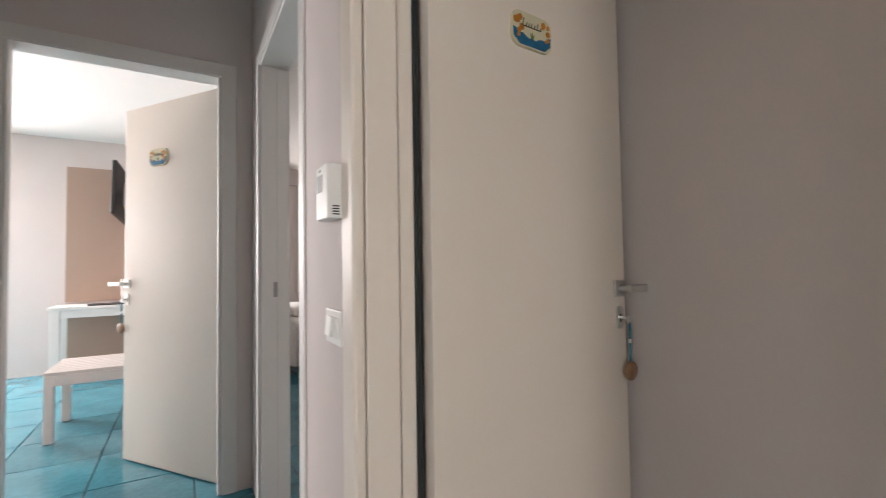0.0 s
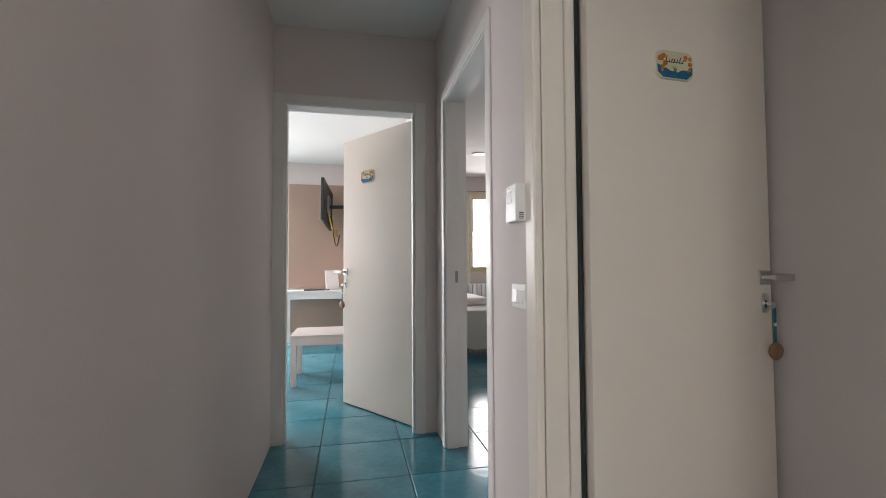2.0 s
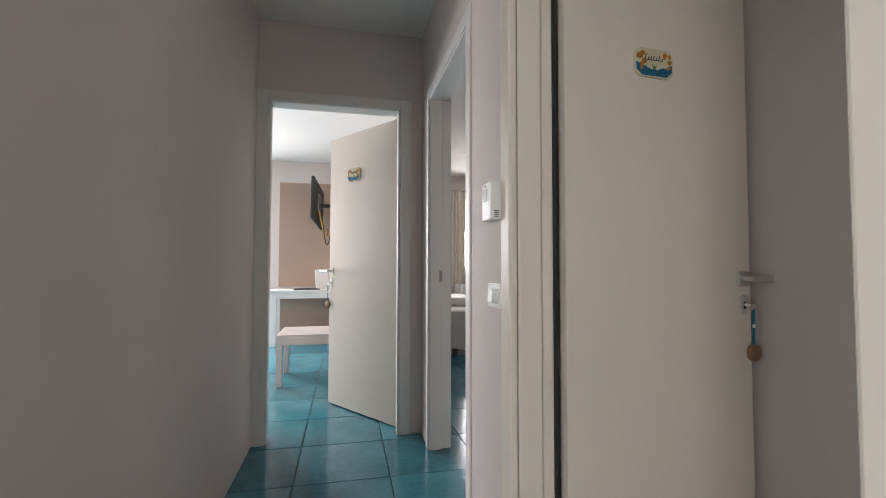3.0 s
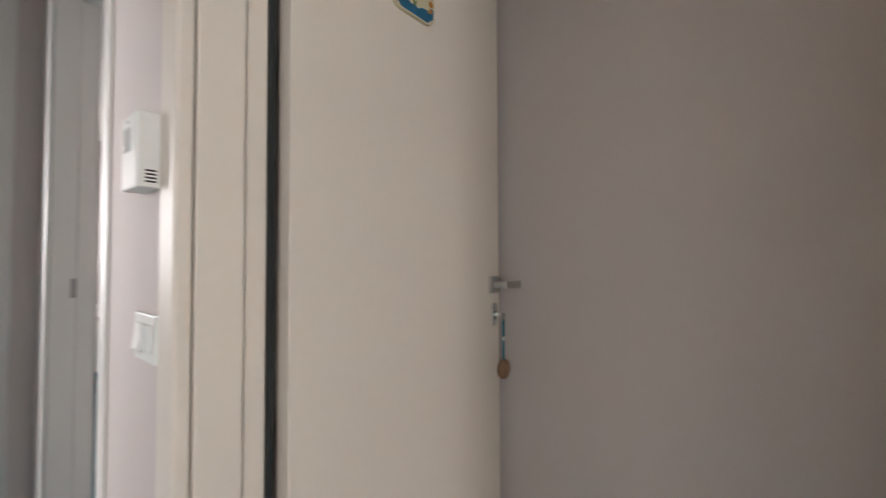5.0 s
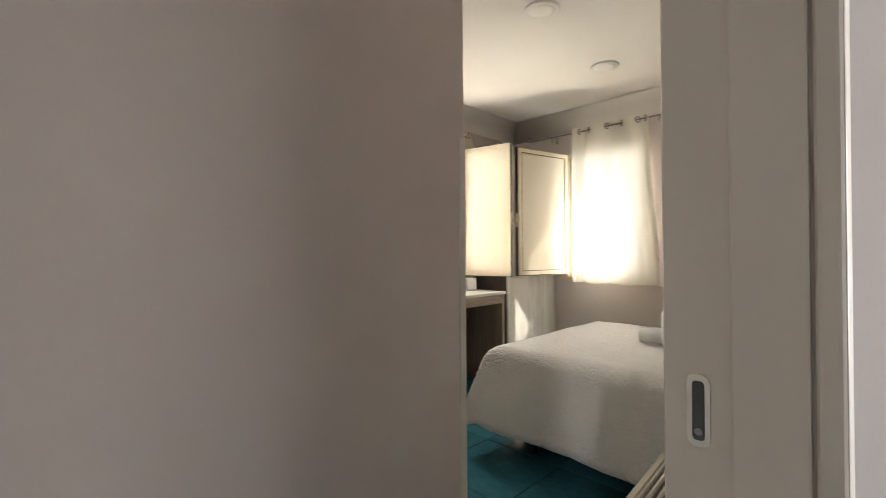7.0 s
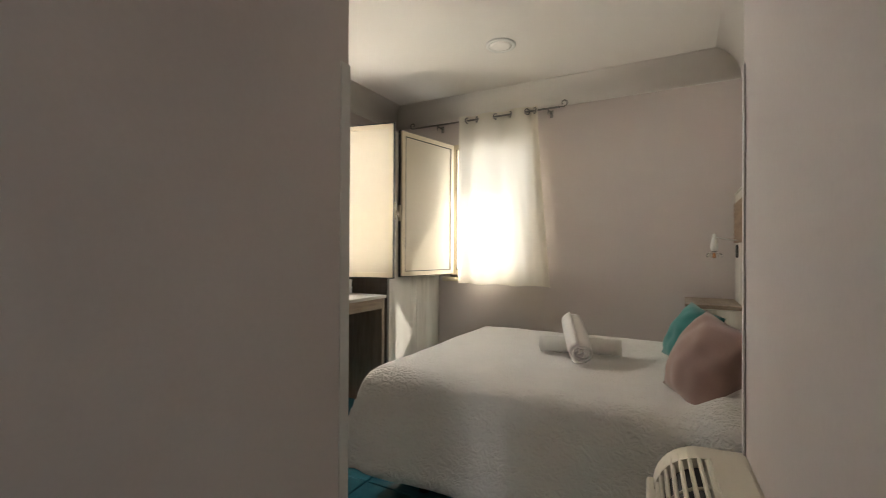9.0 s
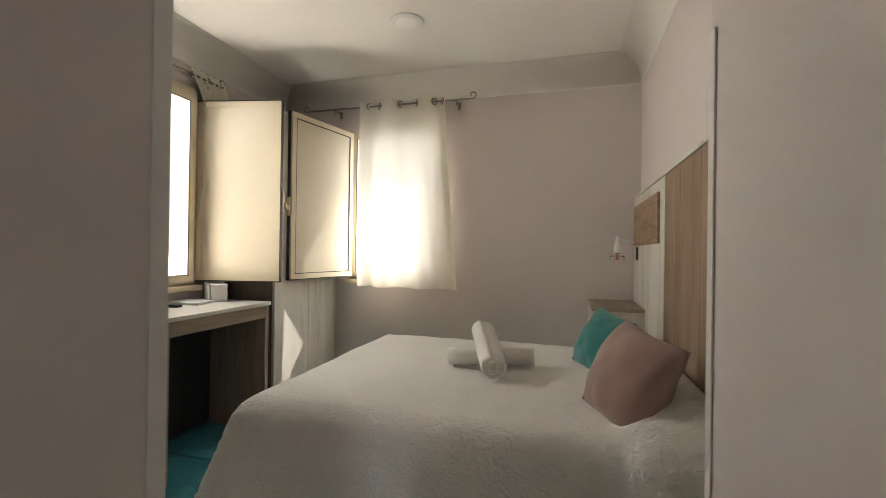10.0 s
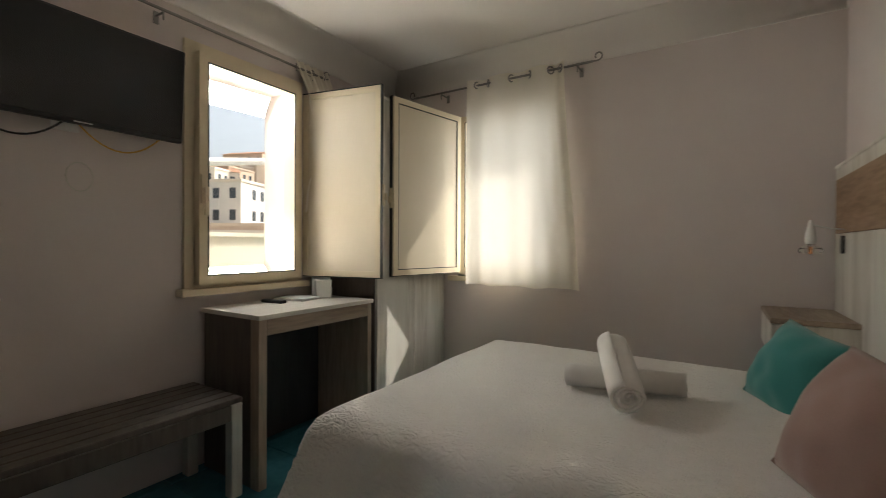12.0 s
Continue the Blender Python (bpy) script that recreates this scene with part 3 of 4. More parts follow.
# end bedroom door, half open
door_frame("door_1", pose(EX0, EY, 0), EX1 - EX0, 2.11, 0.12, (0.068, 0.075))
LEAF1 = pose(-0.118, 2.046, 0, 0, 0, math.degrees(math.atan2(0.66, -0.47)))
door_leaf("white flush door standing half open with key", LEAF1, 0.80, 2.10, 0.60, 1, 1)

# side bedroom doorway, its leaf swung out of sight along the wall
door_frame("door_2", pose(0, 1.635, 0, 0, 0, -90), 0.845, 2.10, TW, (0.06, 0.06))
sp2 = tagged(part("strike_plate", slabs((0.060, 0.078, 1.6215, 1.6225, 0.99, 1.06)), DARKMETAL), "small steel strike plate on the door jamb", "strike plate", kind="structure")


# ---- corridor fittings ----
def thermostat(x, y, z):
    t = thing("thermostat", "white wall thermostat with a small grey display", "thermostat", pose(x, y, z))
    b = part("body", slab(-0.038, 0, -0.046, 0.046, -0.062, 0.062, 0.004, 2), WHITEP, t)
    part("display", slab(-0.0392, -0.037, -0.010, 0.032, 0.002, 0.042, 0.001, 1), material("grey_display", (0.40, 0.42, 0.40), 0.25, bump=0.0), b)
    part("logo_mark", slabs((-0.0388, -0.0375, 0.002, 0.018, 0.049, 0.054)), DARKMETAL, b)
    for k in range(4):
        part("vent_slot", slabs((-0.026, -0.010, -0.0466, -0.0458, -0.054 + 0.006 * k, -0.051 + 0.006 * k)), BLACKP, b)
    return t


thermostat(0, 0.416, 1.30)


def light_switch(x, y, z):
    s = thing("light_switch", "white plastic light switch with tilted rockers", "light switch", pose(x, y, z))
    p = part("plate", slab(-0.010, 0, -0.06, 0.06, -0.04, 0.04, 0.003, 2), WHITEP, s)
    for k in range(2):
        part("rocker", moved(slab(-0.006, 0.004, -0.021, 0.021, -0.024, 0.024, 0.002, 1), Matrix.Translation((-0.010, -0.022 + 0.044 * k, 0)) @ Matrix.Rotation(radians(7 if k else -7), 4, "Y")), WHITEP, p)
    return s


light_switch(0, 0.425, 0.99)


def corner_guard(name, x, y, z1, sx, sy, wx=0.024, wy=0.024):
    """White angle strip on a wall's outer corner."""
    bm = slabs((min(x, x + sx * wx), max(x, x + sx * wx), min(y - sy * 0.003, y), max(y - sy * 0.003, y), 0.0, z1),
               (min(x - sx * 0.003, x), max(x - sx * 0.003, x), min(y - sy * 0.003, y + sy * wy), max(y - sy * 0.003, y + sy * wy), 0.0, z1))
    return tagged(part(name, bm, TRIMW), "white plastic angle strip protecting the wall corner", "corner guard", kind="structure")


corner_guard("trim_1", 0.985, -1.085, 1.50, 1, 1)
corner_guard("trim_2", 0.243, -1.49, 1.50, -1, 1)


# ---- windows ----
def sash(parent, w, z0, z1, b=0.042, d=0.045):
    """A closed glazed sash in local x from 0 to w."""
    f = part("sash", slabs((0, b, -d, 0, z0, z1), (w - b, w, -d, 0, z0, z1), (b, w - b, -d, 0, z0, z0 + b), (b, w - b, -d, 0, z1 - b, z1)), FRAMECREAM, parent)
    g = part("pane", slabs((b, w - b, -d / 2 - 0.003, -d / 2 + 0.003, z0 + b, z1 - b)), GLASS, f)
    g.visible_shadow = False
    for q in ((b, b + 0.006, z0 + b, z1 - b), (w - b - 0.006, w - b, z0 + b, z1 - b), (b, w - b, z0 + b, z0 + b + 0.006), (b, w - b, z1 - b - 0.006, z1 - b)):
        part("gasket", slabs((q[0], q[1], -d - 0.0015, -d + 0.002, q[2], q[3])), RUBBER, f)
    return f


def window_unit(name, label, m, w, z0, z1, handle=True, sill=0.06):
    """Aluminium window: local x across the opening, -y into the room."""
    o = tagged(thing(name, label, "window", m), kind="structure")
    b = 0.05
    part("window_frame", slabs((-0.03, b, -0.02, 0.05, z0, z1 + 0.05), (w - b, w + 0.03, -0.02, 0.05, z0, z1 + 0.05), (b, w - b, -0.02, 0.05, z1 - b + 0.02, z1 + 0.05), (b, w - b, -0.02, 0.05, z0, z0 + b)), FRAMECREAM, o)
    part("window_sill", slab(-0.06, w + 0.06, -sill, 0.05, z0 - 0.035, z0, 0.004, 2), FRAMECREAM, o)
    s = sash(o, w - 0.03, z0 + 0.02, z1 - 0.005)
    s.location = (0.015, -0.022, 0)
    if handle:
        h = part("handle", slab(0.020, 0.048, -0.078, -0.066, 1.30, 1.44, 0.003, 2), FRAMECREAM, o, "cream window handle turned down")
        part("grip", slab(0.024, 0.044, -0.105, -0.088, 1.24, 1.38, 0.005, 2), FRAMECREAM, h)
        part("neck", pole((0.034, -0.07, 1.37), (0.034, -0.095, 1.37), 0.008), FRAMECREAM, h)
    return o


window_unit("window_1", "cream aluminium balcony window, shut, with clear glass", pose(XW, W1[1], 0, 0, 0, -90), W1[1] - W1[0], W1[2], W1[3])
window_unit("window_2", "cream aluminium window behind the voile curtain", pose(W2[1], YL - 0.055, 0, 0, 0, 180), W2[1] - W2[0], W2[2], W2[3], False, 0.105)


def shutter(label, m, w, z0, z1):
    """Inner blind shutter: cream frame with a ribbed panel; hinge at local x = 0, seen face at y = 0."""
    s = thing("window_shutter", label, "shutter", m, "inner shutters")
    b = 0.035
    f = part("shutter_frame", slabs((0, b, 0, 0.036, z0, z1), (w - b, w, 0, 0.036, z0, z1), (b, w - b, 0, 0.036, z0, z0 + b), (b, w - b, 0, 0.036, z1 - b, z1)), FRAMECREAM, s)
    bm = slabs((b, w - b, 0.006, 0.030, z0 + b, z1 - b))
    part("ribbed_panel", bm, PANELCREAM, s, "finely ribbed cream panel")
    for q in ((b, b + 0.005, z0 + b, z1 - b), (w - b - 0.005, w - b, z0 + b, z1 - b), (b, w - b, z0 + b, z0 + b + 0.005), (b, w - b, z1 - b - 0.005, z1 - b)):
        part("bead", slabs((q[0], q[1], 0.0005, 0.006, q[2], q[3])), RUBBER, f)
    for q in ((w, w + 0.005, z0 - 0.006, z1 + 0.006), (0, w, z0 - 0.006, z0), (0, w, z1, z1 + 0.006)):
        part("edge_seal", slabs((q[0], q[1], 0.014, 0.040, q[2], q[3])), RUBBER, f)
    h = part("latch", slab(w + 0.002, w + 0.016, 0.008, 0.028, 1.33, 1.45, 0.003, 2), FRAMECREAM, s, "cream edge latch")
    part("latch_knob", slab(w + 0.014, w + 0.030, 0.010, 0.024, 1.36, 1.40, 0.003, 1), FRAMECREAM, h)
    for z in (z0 + 0.12, z1 - 0.12):
        part("hinge", pole((-0.008, 0.018, z - 0.03), (-0.008, 0.018, z + 0.03), 0.007), FRAMECREAM, s)
    return s


def between(a, b):
    """The pose at a with local x towards b on the floor plan."""
    return pose(a[0], a[1], 0, 0, 0, math.degrees(math.atan2(b[1] - a[1], b[0] - a[0])))


# seen faces: local -y must look at the room
shutter("cream inner shutter swung open from the balcony window", between((2.695, -2.858), (2.175, -2.965)) @ Matrix.Diagonal((1, -1, 1, 1)), 0.535, 0.915, 2.015)
shutter("cream inner shutter swung open beside the voile curtain", between((2.080, -3.705), (2.206, -3.105)), 0.612, 0.915, 2.010).matrix_world = between((2.080, -3.705), (2.206, -3.105)) @ Matrix.Diagonal((1, -1, 1, 1))


# ---- curtains ----
def cloth(width, z0, z1, folds, depth, seed, pinch=0.0, waist=None):
    """A hanging cloth in local x, z with folds in y."""
    bm = bmesh.new()
    rng = random.Random(seed)
    ph = [rng.uniform(0, 6.28) for _ in range(4)]
    nx, nz = folds * 10, 26
    grid = []
    for j in range(nz + 1):
        v = j / nz
        row = []
        for i in range(nx + 1):
            u = i / nx
            w = width * (1 - pinch * math.sin(math.pi * v) if waist is None else 1 - pinch * math.exp(-((v - waist) / 0.25) ** 2))
            x = (u - 0.5) * w + 0.010 * math.sin(3 * v + ph[2]) * (1 - v)
            a = u * folds * 2 * math.pi
            y = depth * (math.sin(a + ph[0] + 0.5 * math.sin(2.5 * v + ph[1])) + 0.35 * math.sin(2.3 * a + ph[3] + 2 * v)) * (0.75 + 0.35 * (1 - v))
            z = z0 + (z1 - z0) * v + (0.006 * math.sin(a * 1.0 + 1) if j == 0 else 0)
            row.append(bm.verts.new((x, y, z)))
        grid.append(row)
    for a, b in zip(grid, grid[1:]):
        for i in range(nx):
            bm.faces.new((a[i], a[i + 1], b[i + 1], b[i]))
    return bm


def curtain_rod(label, m, length, scrolls=(1, 1), brackets=(0.12, 0.88), reach=0.07):
    """A thin steel rod with curled ends on wall brackets; local x along it, +y towards the wall."""
    r = thing("curtain_rod", label, "curtain rod", m)
    part("rod", pole((0, 0, 0), (length, 0, 0), 0.007), DARKMETAL, r)
    for k, x in enumerate((0, length)):
        if not scrolls[k]:
            continue
        s = -1 if k == 0 else 1
        pts = [(x + s * (0.03 * t / 4), 0, 0) for t in range(5)]
        for t in range(16):
            a = -math.pi / 2 + t * 0.36
            q = 0.026 * (1 - t * 0.03)
            pts.append((x + s * (0.03 + q * math.cos(a)), 0, 0.026 + q * math.sin(a)))
        part("scroll_end", tube(pts, 0.005), DARKMETAL, r, "", True)
    for f in brackets:
        b = part("bracket", pole((f * length, 0, -0.010), (f * length, reach, -0.010), 0.005), DARKMETAL, r)
        part("bracket_foot", slab(f * length - 0.012, f * length + 0.012, reach - 0.006, reach, -0.045, 0.012, 0.002, 1), DARKMETAL, b)
        part("set_screw", pole((f * length, 0, -0.045), (f * length, 0, -0.008), 0.004), DARKMETAL, b)
    return r


def ring(r, thick, seg=20):
    """A flat-sided metal ring about the z axis."""
    bm, rows = bmesh.new(), []
    prof = [(r - thick, -0.003), (r - 0.002, -0.004), (r, 0.0), (r - 0.002, 0.004), (r - thick, 0.003)]
    for k in range(seg):
        a = 2 * math.pi * k / seg
        rows.append([bm.verts.new((q * math.cos(a), q * math.sin(a), z)) for q, z in prof])
    for k in range(seg):
        p, q = rows[k], rows[(k + 1) % seg]
        for i in range(len(prof)):
            j = (i + 1) % len(prof)
            bm.faces.new((p[i], q[i], q[j], p[j]))
    bmesh.ops.recalc_face_normals(bm, faces=bm.faces[:])
    return bm


def eyelets(parent, xs, y, z, r=0.024):
    for k, x in enumerate(xs):
        part("eyelet", moved(ring(r, r * 0.34), Matrix.Translation((x, y, z)) @ Matrix.Rotation(radians(38 if k % 2 else -38), 4, "Z") @ Matrix.Rotation(math.pi / 2, 4, "Y")), DARKMETAL, parent, "", True)


RODY = YL + 0.10
curtain_rod("grey steel curtain rod with curled ends above the window", pose(2.44, RODY, 2.192, 0, 0, 180), 1.275, (1, 1), (0.174, 0.93), 0.10)
EYES = (0.075, 0.157, 0.325, 0.447, 0.585, 0.645)


def voile():
    """A curtain threaded on its rod: it weaves before and behind the rod from eyelet to eyelet, falls in soft folds and flares to one side."""
    bm, grid = bmesh.new(), []
    w, z0, z1, nx, nz = 0.672, 0.838, 2.228, 90, 40
    marks = [-0.04, *EYES, 0.72]
    for j in range(nz + 1):
        v = j / nz
        row = []
        for i in range(nx + 1):
            d = w * i / nx
            k = max(q for q in range(len(marks) - 1) if marks[q] <= d)
            turn = math.pi * (k + (d - marks[k]) / (marks[k + 1] - marks[k]))
            u = i / nx
            fall = 1 - v
            x = -d - 0.095 * fall * u ** 1.6 + 0.006 * math.sin(4.2 * v + 5 * u)
            tight = 0.022 * math.sin(turn) * (0.45 + 0.55 * v ** 3)
            edge = 0.020 * math.sin(19 * u ** 2 + 1.5 * v) * fall * max(0.0, (u - 0.55) / 0.45)
            loose = 0.006 * math.sin(31 * u + 2.2 * v) * fall + 0.010 * noise.noise((u * 5, v * 1.4, 3.1)) * fall
            z = z0 + (z1 - z0) * v + (0.005 * math.sin(17 * u) if j == 0 else 0)
            row.append(bm.verts.new((x, tight + edge + loose, z)))
        grid.append(row)
    for a, b in zip(grid, grid[1:]):
        for i in range(nx):
            bm.faces.new((a[i], a[i + 1], b[i + 1], b[i]))
    return bm


cur = thing("curtain", "cream voile eyelet curtain glowing with sunlight", "curtain", pose(2.004, RODY, 0))
part("cloth", voile(), VOILE, cur, "", True)
eyelets(cur, [-x for x in EYES], 0.0, 2.192, 0.027)
curtain_rod("grey steel curtain rod above the balcony window", pose(XW - 0.073, -1.80, 2.150, 0, 0, -90), 1.14, (1, 1), (0.18, 0.93))
cur1 = thing("curtain", "cream voile curtain bunched at the rod's end", "curtain", pose(XW - 0.070, -2.85, 0, 0, 0, 90))
bunch = cloth(0.25, 1.30, 2.19, 5, 0.018, 8, 0.55, 0.45)
for v in bunch.verts:
    v.co.x -= 0.085 * min(1.0, max(0.0, (2.19 - v.co.z) / 0.16))
part("cloth", bunch, VOILE, cur1, "", True)
eyelets(cur1, (-0.11, 0.0, 0.11), 0.0, 2.150, 0.022)


# ---- bedroom furniture ----
def desk():
    d = thing("desk", "wooden desk with pale grey top below the balcony window", "desk", pose(0, 0, 0))
    y0, y1, x0 = -2.965, -2.215, 2.255
    part("desktop", slab(x0 - 0.012, XW - 0.004, y0, y1 + 0.01, 0.765, 0.787, 0.003, 2), GREYTOP, d, "pale grey laminate top")
    part("apron", slab(x0, x0 + 0.022, y0 + 0.036, y1 - 0.04, 0.690, 0.765, 0.002, 1), GREYOAK, d)
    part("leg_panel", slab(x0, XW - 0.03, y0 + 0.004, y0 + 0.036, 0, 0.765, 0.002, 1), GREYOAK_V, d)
    # This side faces away from the window: its shade is put in as darker wood.
    part("leg_panel", slab(x0 + 0.06, XW - 0.03, y1 - 0.036, y1, 0, 0.765, 0.002, 1), DARKWOOD, d, "side panel, coloured dark grey-brown for the shade on it")
    part("corner_post", slab(x0, x0 + 0.06, y1 - 0.04, y1 + 0.002, 0, 0.765, 0.003, 2), GREYOAK_V, d)
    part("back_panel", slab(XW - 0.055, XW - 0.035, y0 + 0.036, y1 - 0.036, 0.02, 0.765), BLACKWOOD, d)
    return d


desk()


def wardrobe():
    w = thing("wardrobe", "tall whitewashed wood wardrobe in the window corner", "wardrobe", pose(0, 0, 0))
    y0, y1, x0 = YL + 0.006, -2.995, 2.262
    part("carcass", slab(x0, XW - 0.004, y0, y1, 0.06, 1.98, 0.003, 1), DARKWOOD, w, "dark brown carcass")
    part("plinth", slabs((x0 + 0.03, XW - 0.01, y0 + 0.01, y1 - 0.01, 0, 0.06)), DARKWOOD, w)
    ym = (y0 + y1) / 2
    for a, b, s in ((y0 + 0.002, ym - 0.002, 1), (ym + 0.002, y1 - 0.002, -1)):
        dr = part("door", slab(x0 - 0.020, x0 - 0.001, a, b, 0.065, 1.978, 0.002, 1), WASH_V, w, "whitewashed wood door")
        yk = b - 0.03 if s > 0 else a + 0.03
        part("handle", slab(x0 - 0.040, x0 - 0.020, yk - 0.006, yk + 0.006, 1.05, 1.20, 0.003, 1), STEEL, dr)
    part("top_board", slab(x0 - 0.02, XW - 0.004, y0, y1 + 0.004, 1.980, 2.0, 0.002, 1), WASH_V, w)
    return w


wardrobe()


def slatted_bench(label, m, length, depth, h, wood_mat, top_mat):
    b = thing("luggage_bench", label, "bench", m)
    for x in (0, length - 0.05):
        for y in (0, depth - 0.05):
            part("leg", slab(x, x + 0.05, y, y + 0.05, 0, h - 0.03, 0.003, 1), wood_mat, b)
        part("side_rail", slab(x + 0.01, x + 0.04, 0.05, depth - 0.05, h - 0.10, h - 0.03), wood_mat, b)
    part("front_rail", slab(0.05, length - 0.05, 0.0, 0.03, h - 0.10, h - 0.03, 0.003, 1), wood_mat, b)
    part("back_rail", slab(0.05, length - 0.05, depth - 0.03, depth, h - 0.10, h - 0.03, 0.003, 1), wood_mat, b)
    n = max(5, int(depth / 0.065))
    for k in range(n):
        y0 = depth * k / n
        part("slat", slab(-0.004, length + 0.004, y0 + 0.004, depth * (k + 1) / n - 0.004, h - 0.03, h - 0.008, 0.003, 1), top_mat, b)
    return b


bench = slatted_bench("dark slatted luggage bench with whitewashed legs below the television", pose(2.30, -2.165, 0, 0, 0, 90), 1.0, 0.40, 0.44, DARKWOOD, DARKWOOD)
bench.matrix_world = Matrix.Translation((2.30, -1.165, 0)) @ Matrix.Rotation(-math.pi / 2, 4, "Z")
for o in bench.children:
    if o.name.startswith("leg"):
        o.data.materials[0] = WASH_V


# television on its arm
tv = thing("television", "black flat television on a wall bracket", "television", Matrix.Translation((2.60, -1.70, 1.765)) @ Matrix.Rotation(radians(-90), 4, "Z") @ Matrix.Rotation(radians(4), 4, "X"))
part("cabinet", slab(-0.37, 0.37, 0.0, 0.035, -0.205, 0.205, 0.006, 2), BLACKP, tv)
part("screen", slab(-0.36, 0.36, -0.0015, 0.001, -0.188, 0.196, 0.0), TVBLACK, tv, "dark glossy screen")
part("logo_mark", slabs((-0.03, 0.03, -0.002, 0.0, -0.2, -0.195)), STEEL, tv)
part("bracket", slab(-0.06, 0.06, 0.035, 0.105, -0.10, 0.10, 0.004, 1), BLACKP, tv)


def sag(a, b, drop, n=14, side=(0, 0, 0)):
    a, b = Vector(a), Vector(b)
    return [a.lerp(b, t / n) + Vector((0, 0, -drop * 4 * (t / n) * (1 - t / n))) + Vector(side) * math.sin(math.pi * t / n) for t in range(n + 1)]


X = XW - 0.012
tagged(part("socket_plate", slab(XW - 0.010, XW, -1.72, -1.63, 1.545, 1.605, 0.003, 1), WHITEP), "white wall socket plate below the television", "socket")
tagged(part("power_cable", tube(sag((X, -1.30, 1.70), (X - 0.02, -1.66, 1.575), 0.13), 0.004), LEAD_K, None, "", True), "black power cable sagging below the television", "cable")
tagged(part("aerial_cable", tube(sag((X, -1.70, 1.60), (X - 0.05, -2.02, 1.60), 0.11), 0.0035), LEAD_Y, None, "", True), "orange cable sagging below the television", "cable")
tagged(part("spare_cable", tube([(X, -1.72 + 0.045 * math.cos(t * 0.42), 1.37 + 0.058 * math.sin(t * 0.42)) for t in range(34)], 0.0025), LEAD_W, None, "", True), "thin pale cable coiled on the wall", "cable")


# headboard with its boards
hb = thing("headboard", "tall headboard of whitewashed and oak boards", "headboard", pose(0, 0, 0))
HX = 0.062
for k in range(3):
    y0 = -3.735 + k * 0.310
    part("whitewashed_board", slab(0.021, HX, y0 + 0.001, y0 + 0.309, 0.0, 1.47, 0.002, 1), WASH_V, hb)
for k in range(3):
    y0 = -2.803 + k * 0.2767
    part("oak_board", slab(0.021, HX - 0.002, y0 + 0.0006, y0 + 0.2761, 0.0, 1.47, 0.001, 1), OAK_V, hb)
for k in range(2):
    y0 = -1.972 + k * 0.235
    part("whitewashed_board", slab(0.021, HX, y0 + 0.001, y0 + 0.234, 0.0, 1.47, 0.002, 1), WASH_V, hb)
part("cap_strip", slab(0.021, HX + 0.004, -3.735, -1.50, 1.470, 1.484, 0.002, 1), WASH_V, hb)
part("oak_inset", slab(HX, HX + 0.012, -3.66, -2.90, 1.165, 1.41, 0.002, 1), OAK_H, hb, "oak panel set on the whitewashed boards")
tagged(part("socket_plate", slab(HX, HX + 0.010, -3.585, -3.545, 1.075, 1.155, 0.003, 1), BLACKP), "dark switch plate on the headboard", "switch")


def nightstand(label, y0, y1, x1=0.345):
    n = thing("nightstand", label, "nightstand", pose(0, 0, 0), "nightstands")
    x0 = HX + 0.001
    part("top", slab(x0, x1, y0, y1, 0.786, 0.808, 0.003, 1), GREYOAK, n, "grey-brown wood top")
    part("body", slab(x0, x1 - 0.02, y0 + 0.004, y1 - 0.004, 0.62, 0.785, 0.002, 1), WASH_V, n)
    part("drawer", slab(x1 - 0.020, x1 - 0.003, y0 + 0.004, y1 - 0.004, 0.64, 0.780, 0.003, 1), WASH_V, n)
    part("side_panel", slab(x0, x1 - 0.04, y0 + 0.004, y0 + 0.024, 0.0, 0.62), WASH_V, n)
    part("side_panel", slab(x0, x1 - 0.04, y1 - 0.024, y1 - 0.004, 0.0, 0.62), WASH_V, n)
    return n


nightstand("whitewashed nightstand with a brown top by the curtain wall", -3.73, -3.26)
nightstand("whitewashed nightstand with a brown top by the room entrance", -1.78, -1.53, 0.16)

# bedside bulb on a thin arm
bl = thing("wall_lamp", "white bulb holder with a clear flat bulb on the headboard", "lamp", pose(0, 0, 0))
part("arm", tube([(HX, -3.50, 1.178), (0.12, -3.49, 1.185), (0.185, -3.464, 1.20)], 0.003), WHITEP, bl, "", True)
part("holder", moved(lathe([(0.004, 0.105), (0.008, 0.10), (0.011, 0.08), (0.019, 0.045), (0.021, 0.02), (0.018, 0.005), (0.012, 0.0)], 20), Matrix.Translation((0.19, -3.464, 1.115))), WHITEP, bl, "white porcelain bulb holder", True)
g = part("bulb", moved(lathe([(0.010, 0.03), (0.014, 0.022), (0.040, 0.006), (0.045, -0.004), (0.040, -0.014), (0.012, -0.020), (0.002, -0.021)], 24), Matrix.Translation((0.19, -3.464, 1.092))), GLASS, bl, "clear flat glass bulb", True)
g.visible_shadow = False
part("filament", pole((0.19, -3.464, 1.085), (0.19, -3.464, 1.098), 0.006), COPPER, bl)


# bed
BX0, BX1, BY0, BY1, BZ = 0.075, 1.60, -3.25, -1.96, 0.585


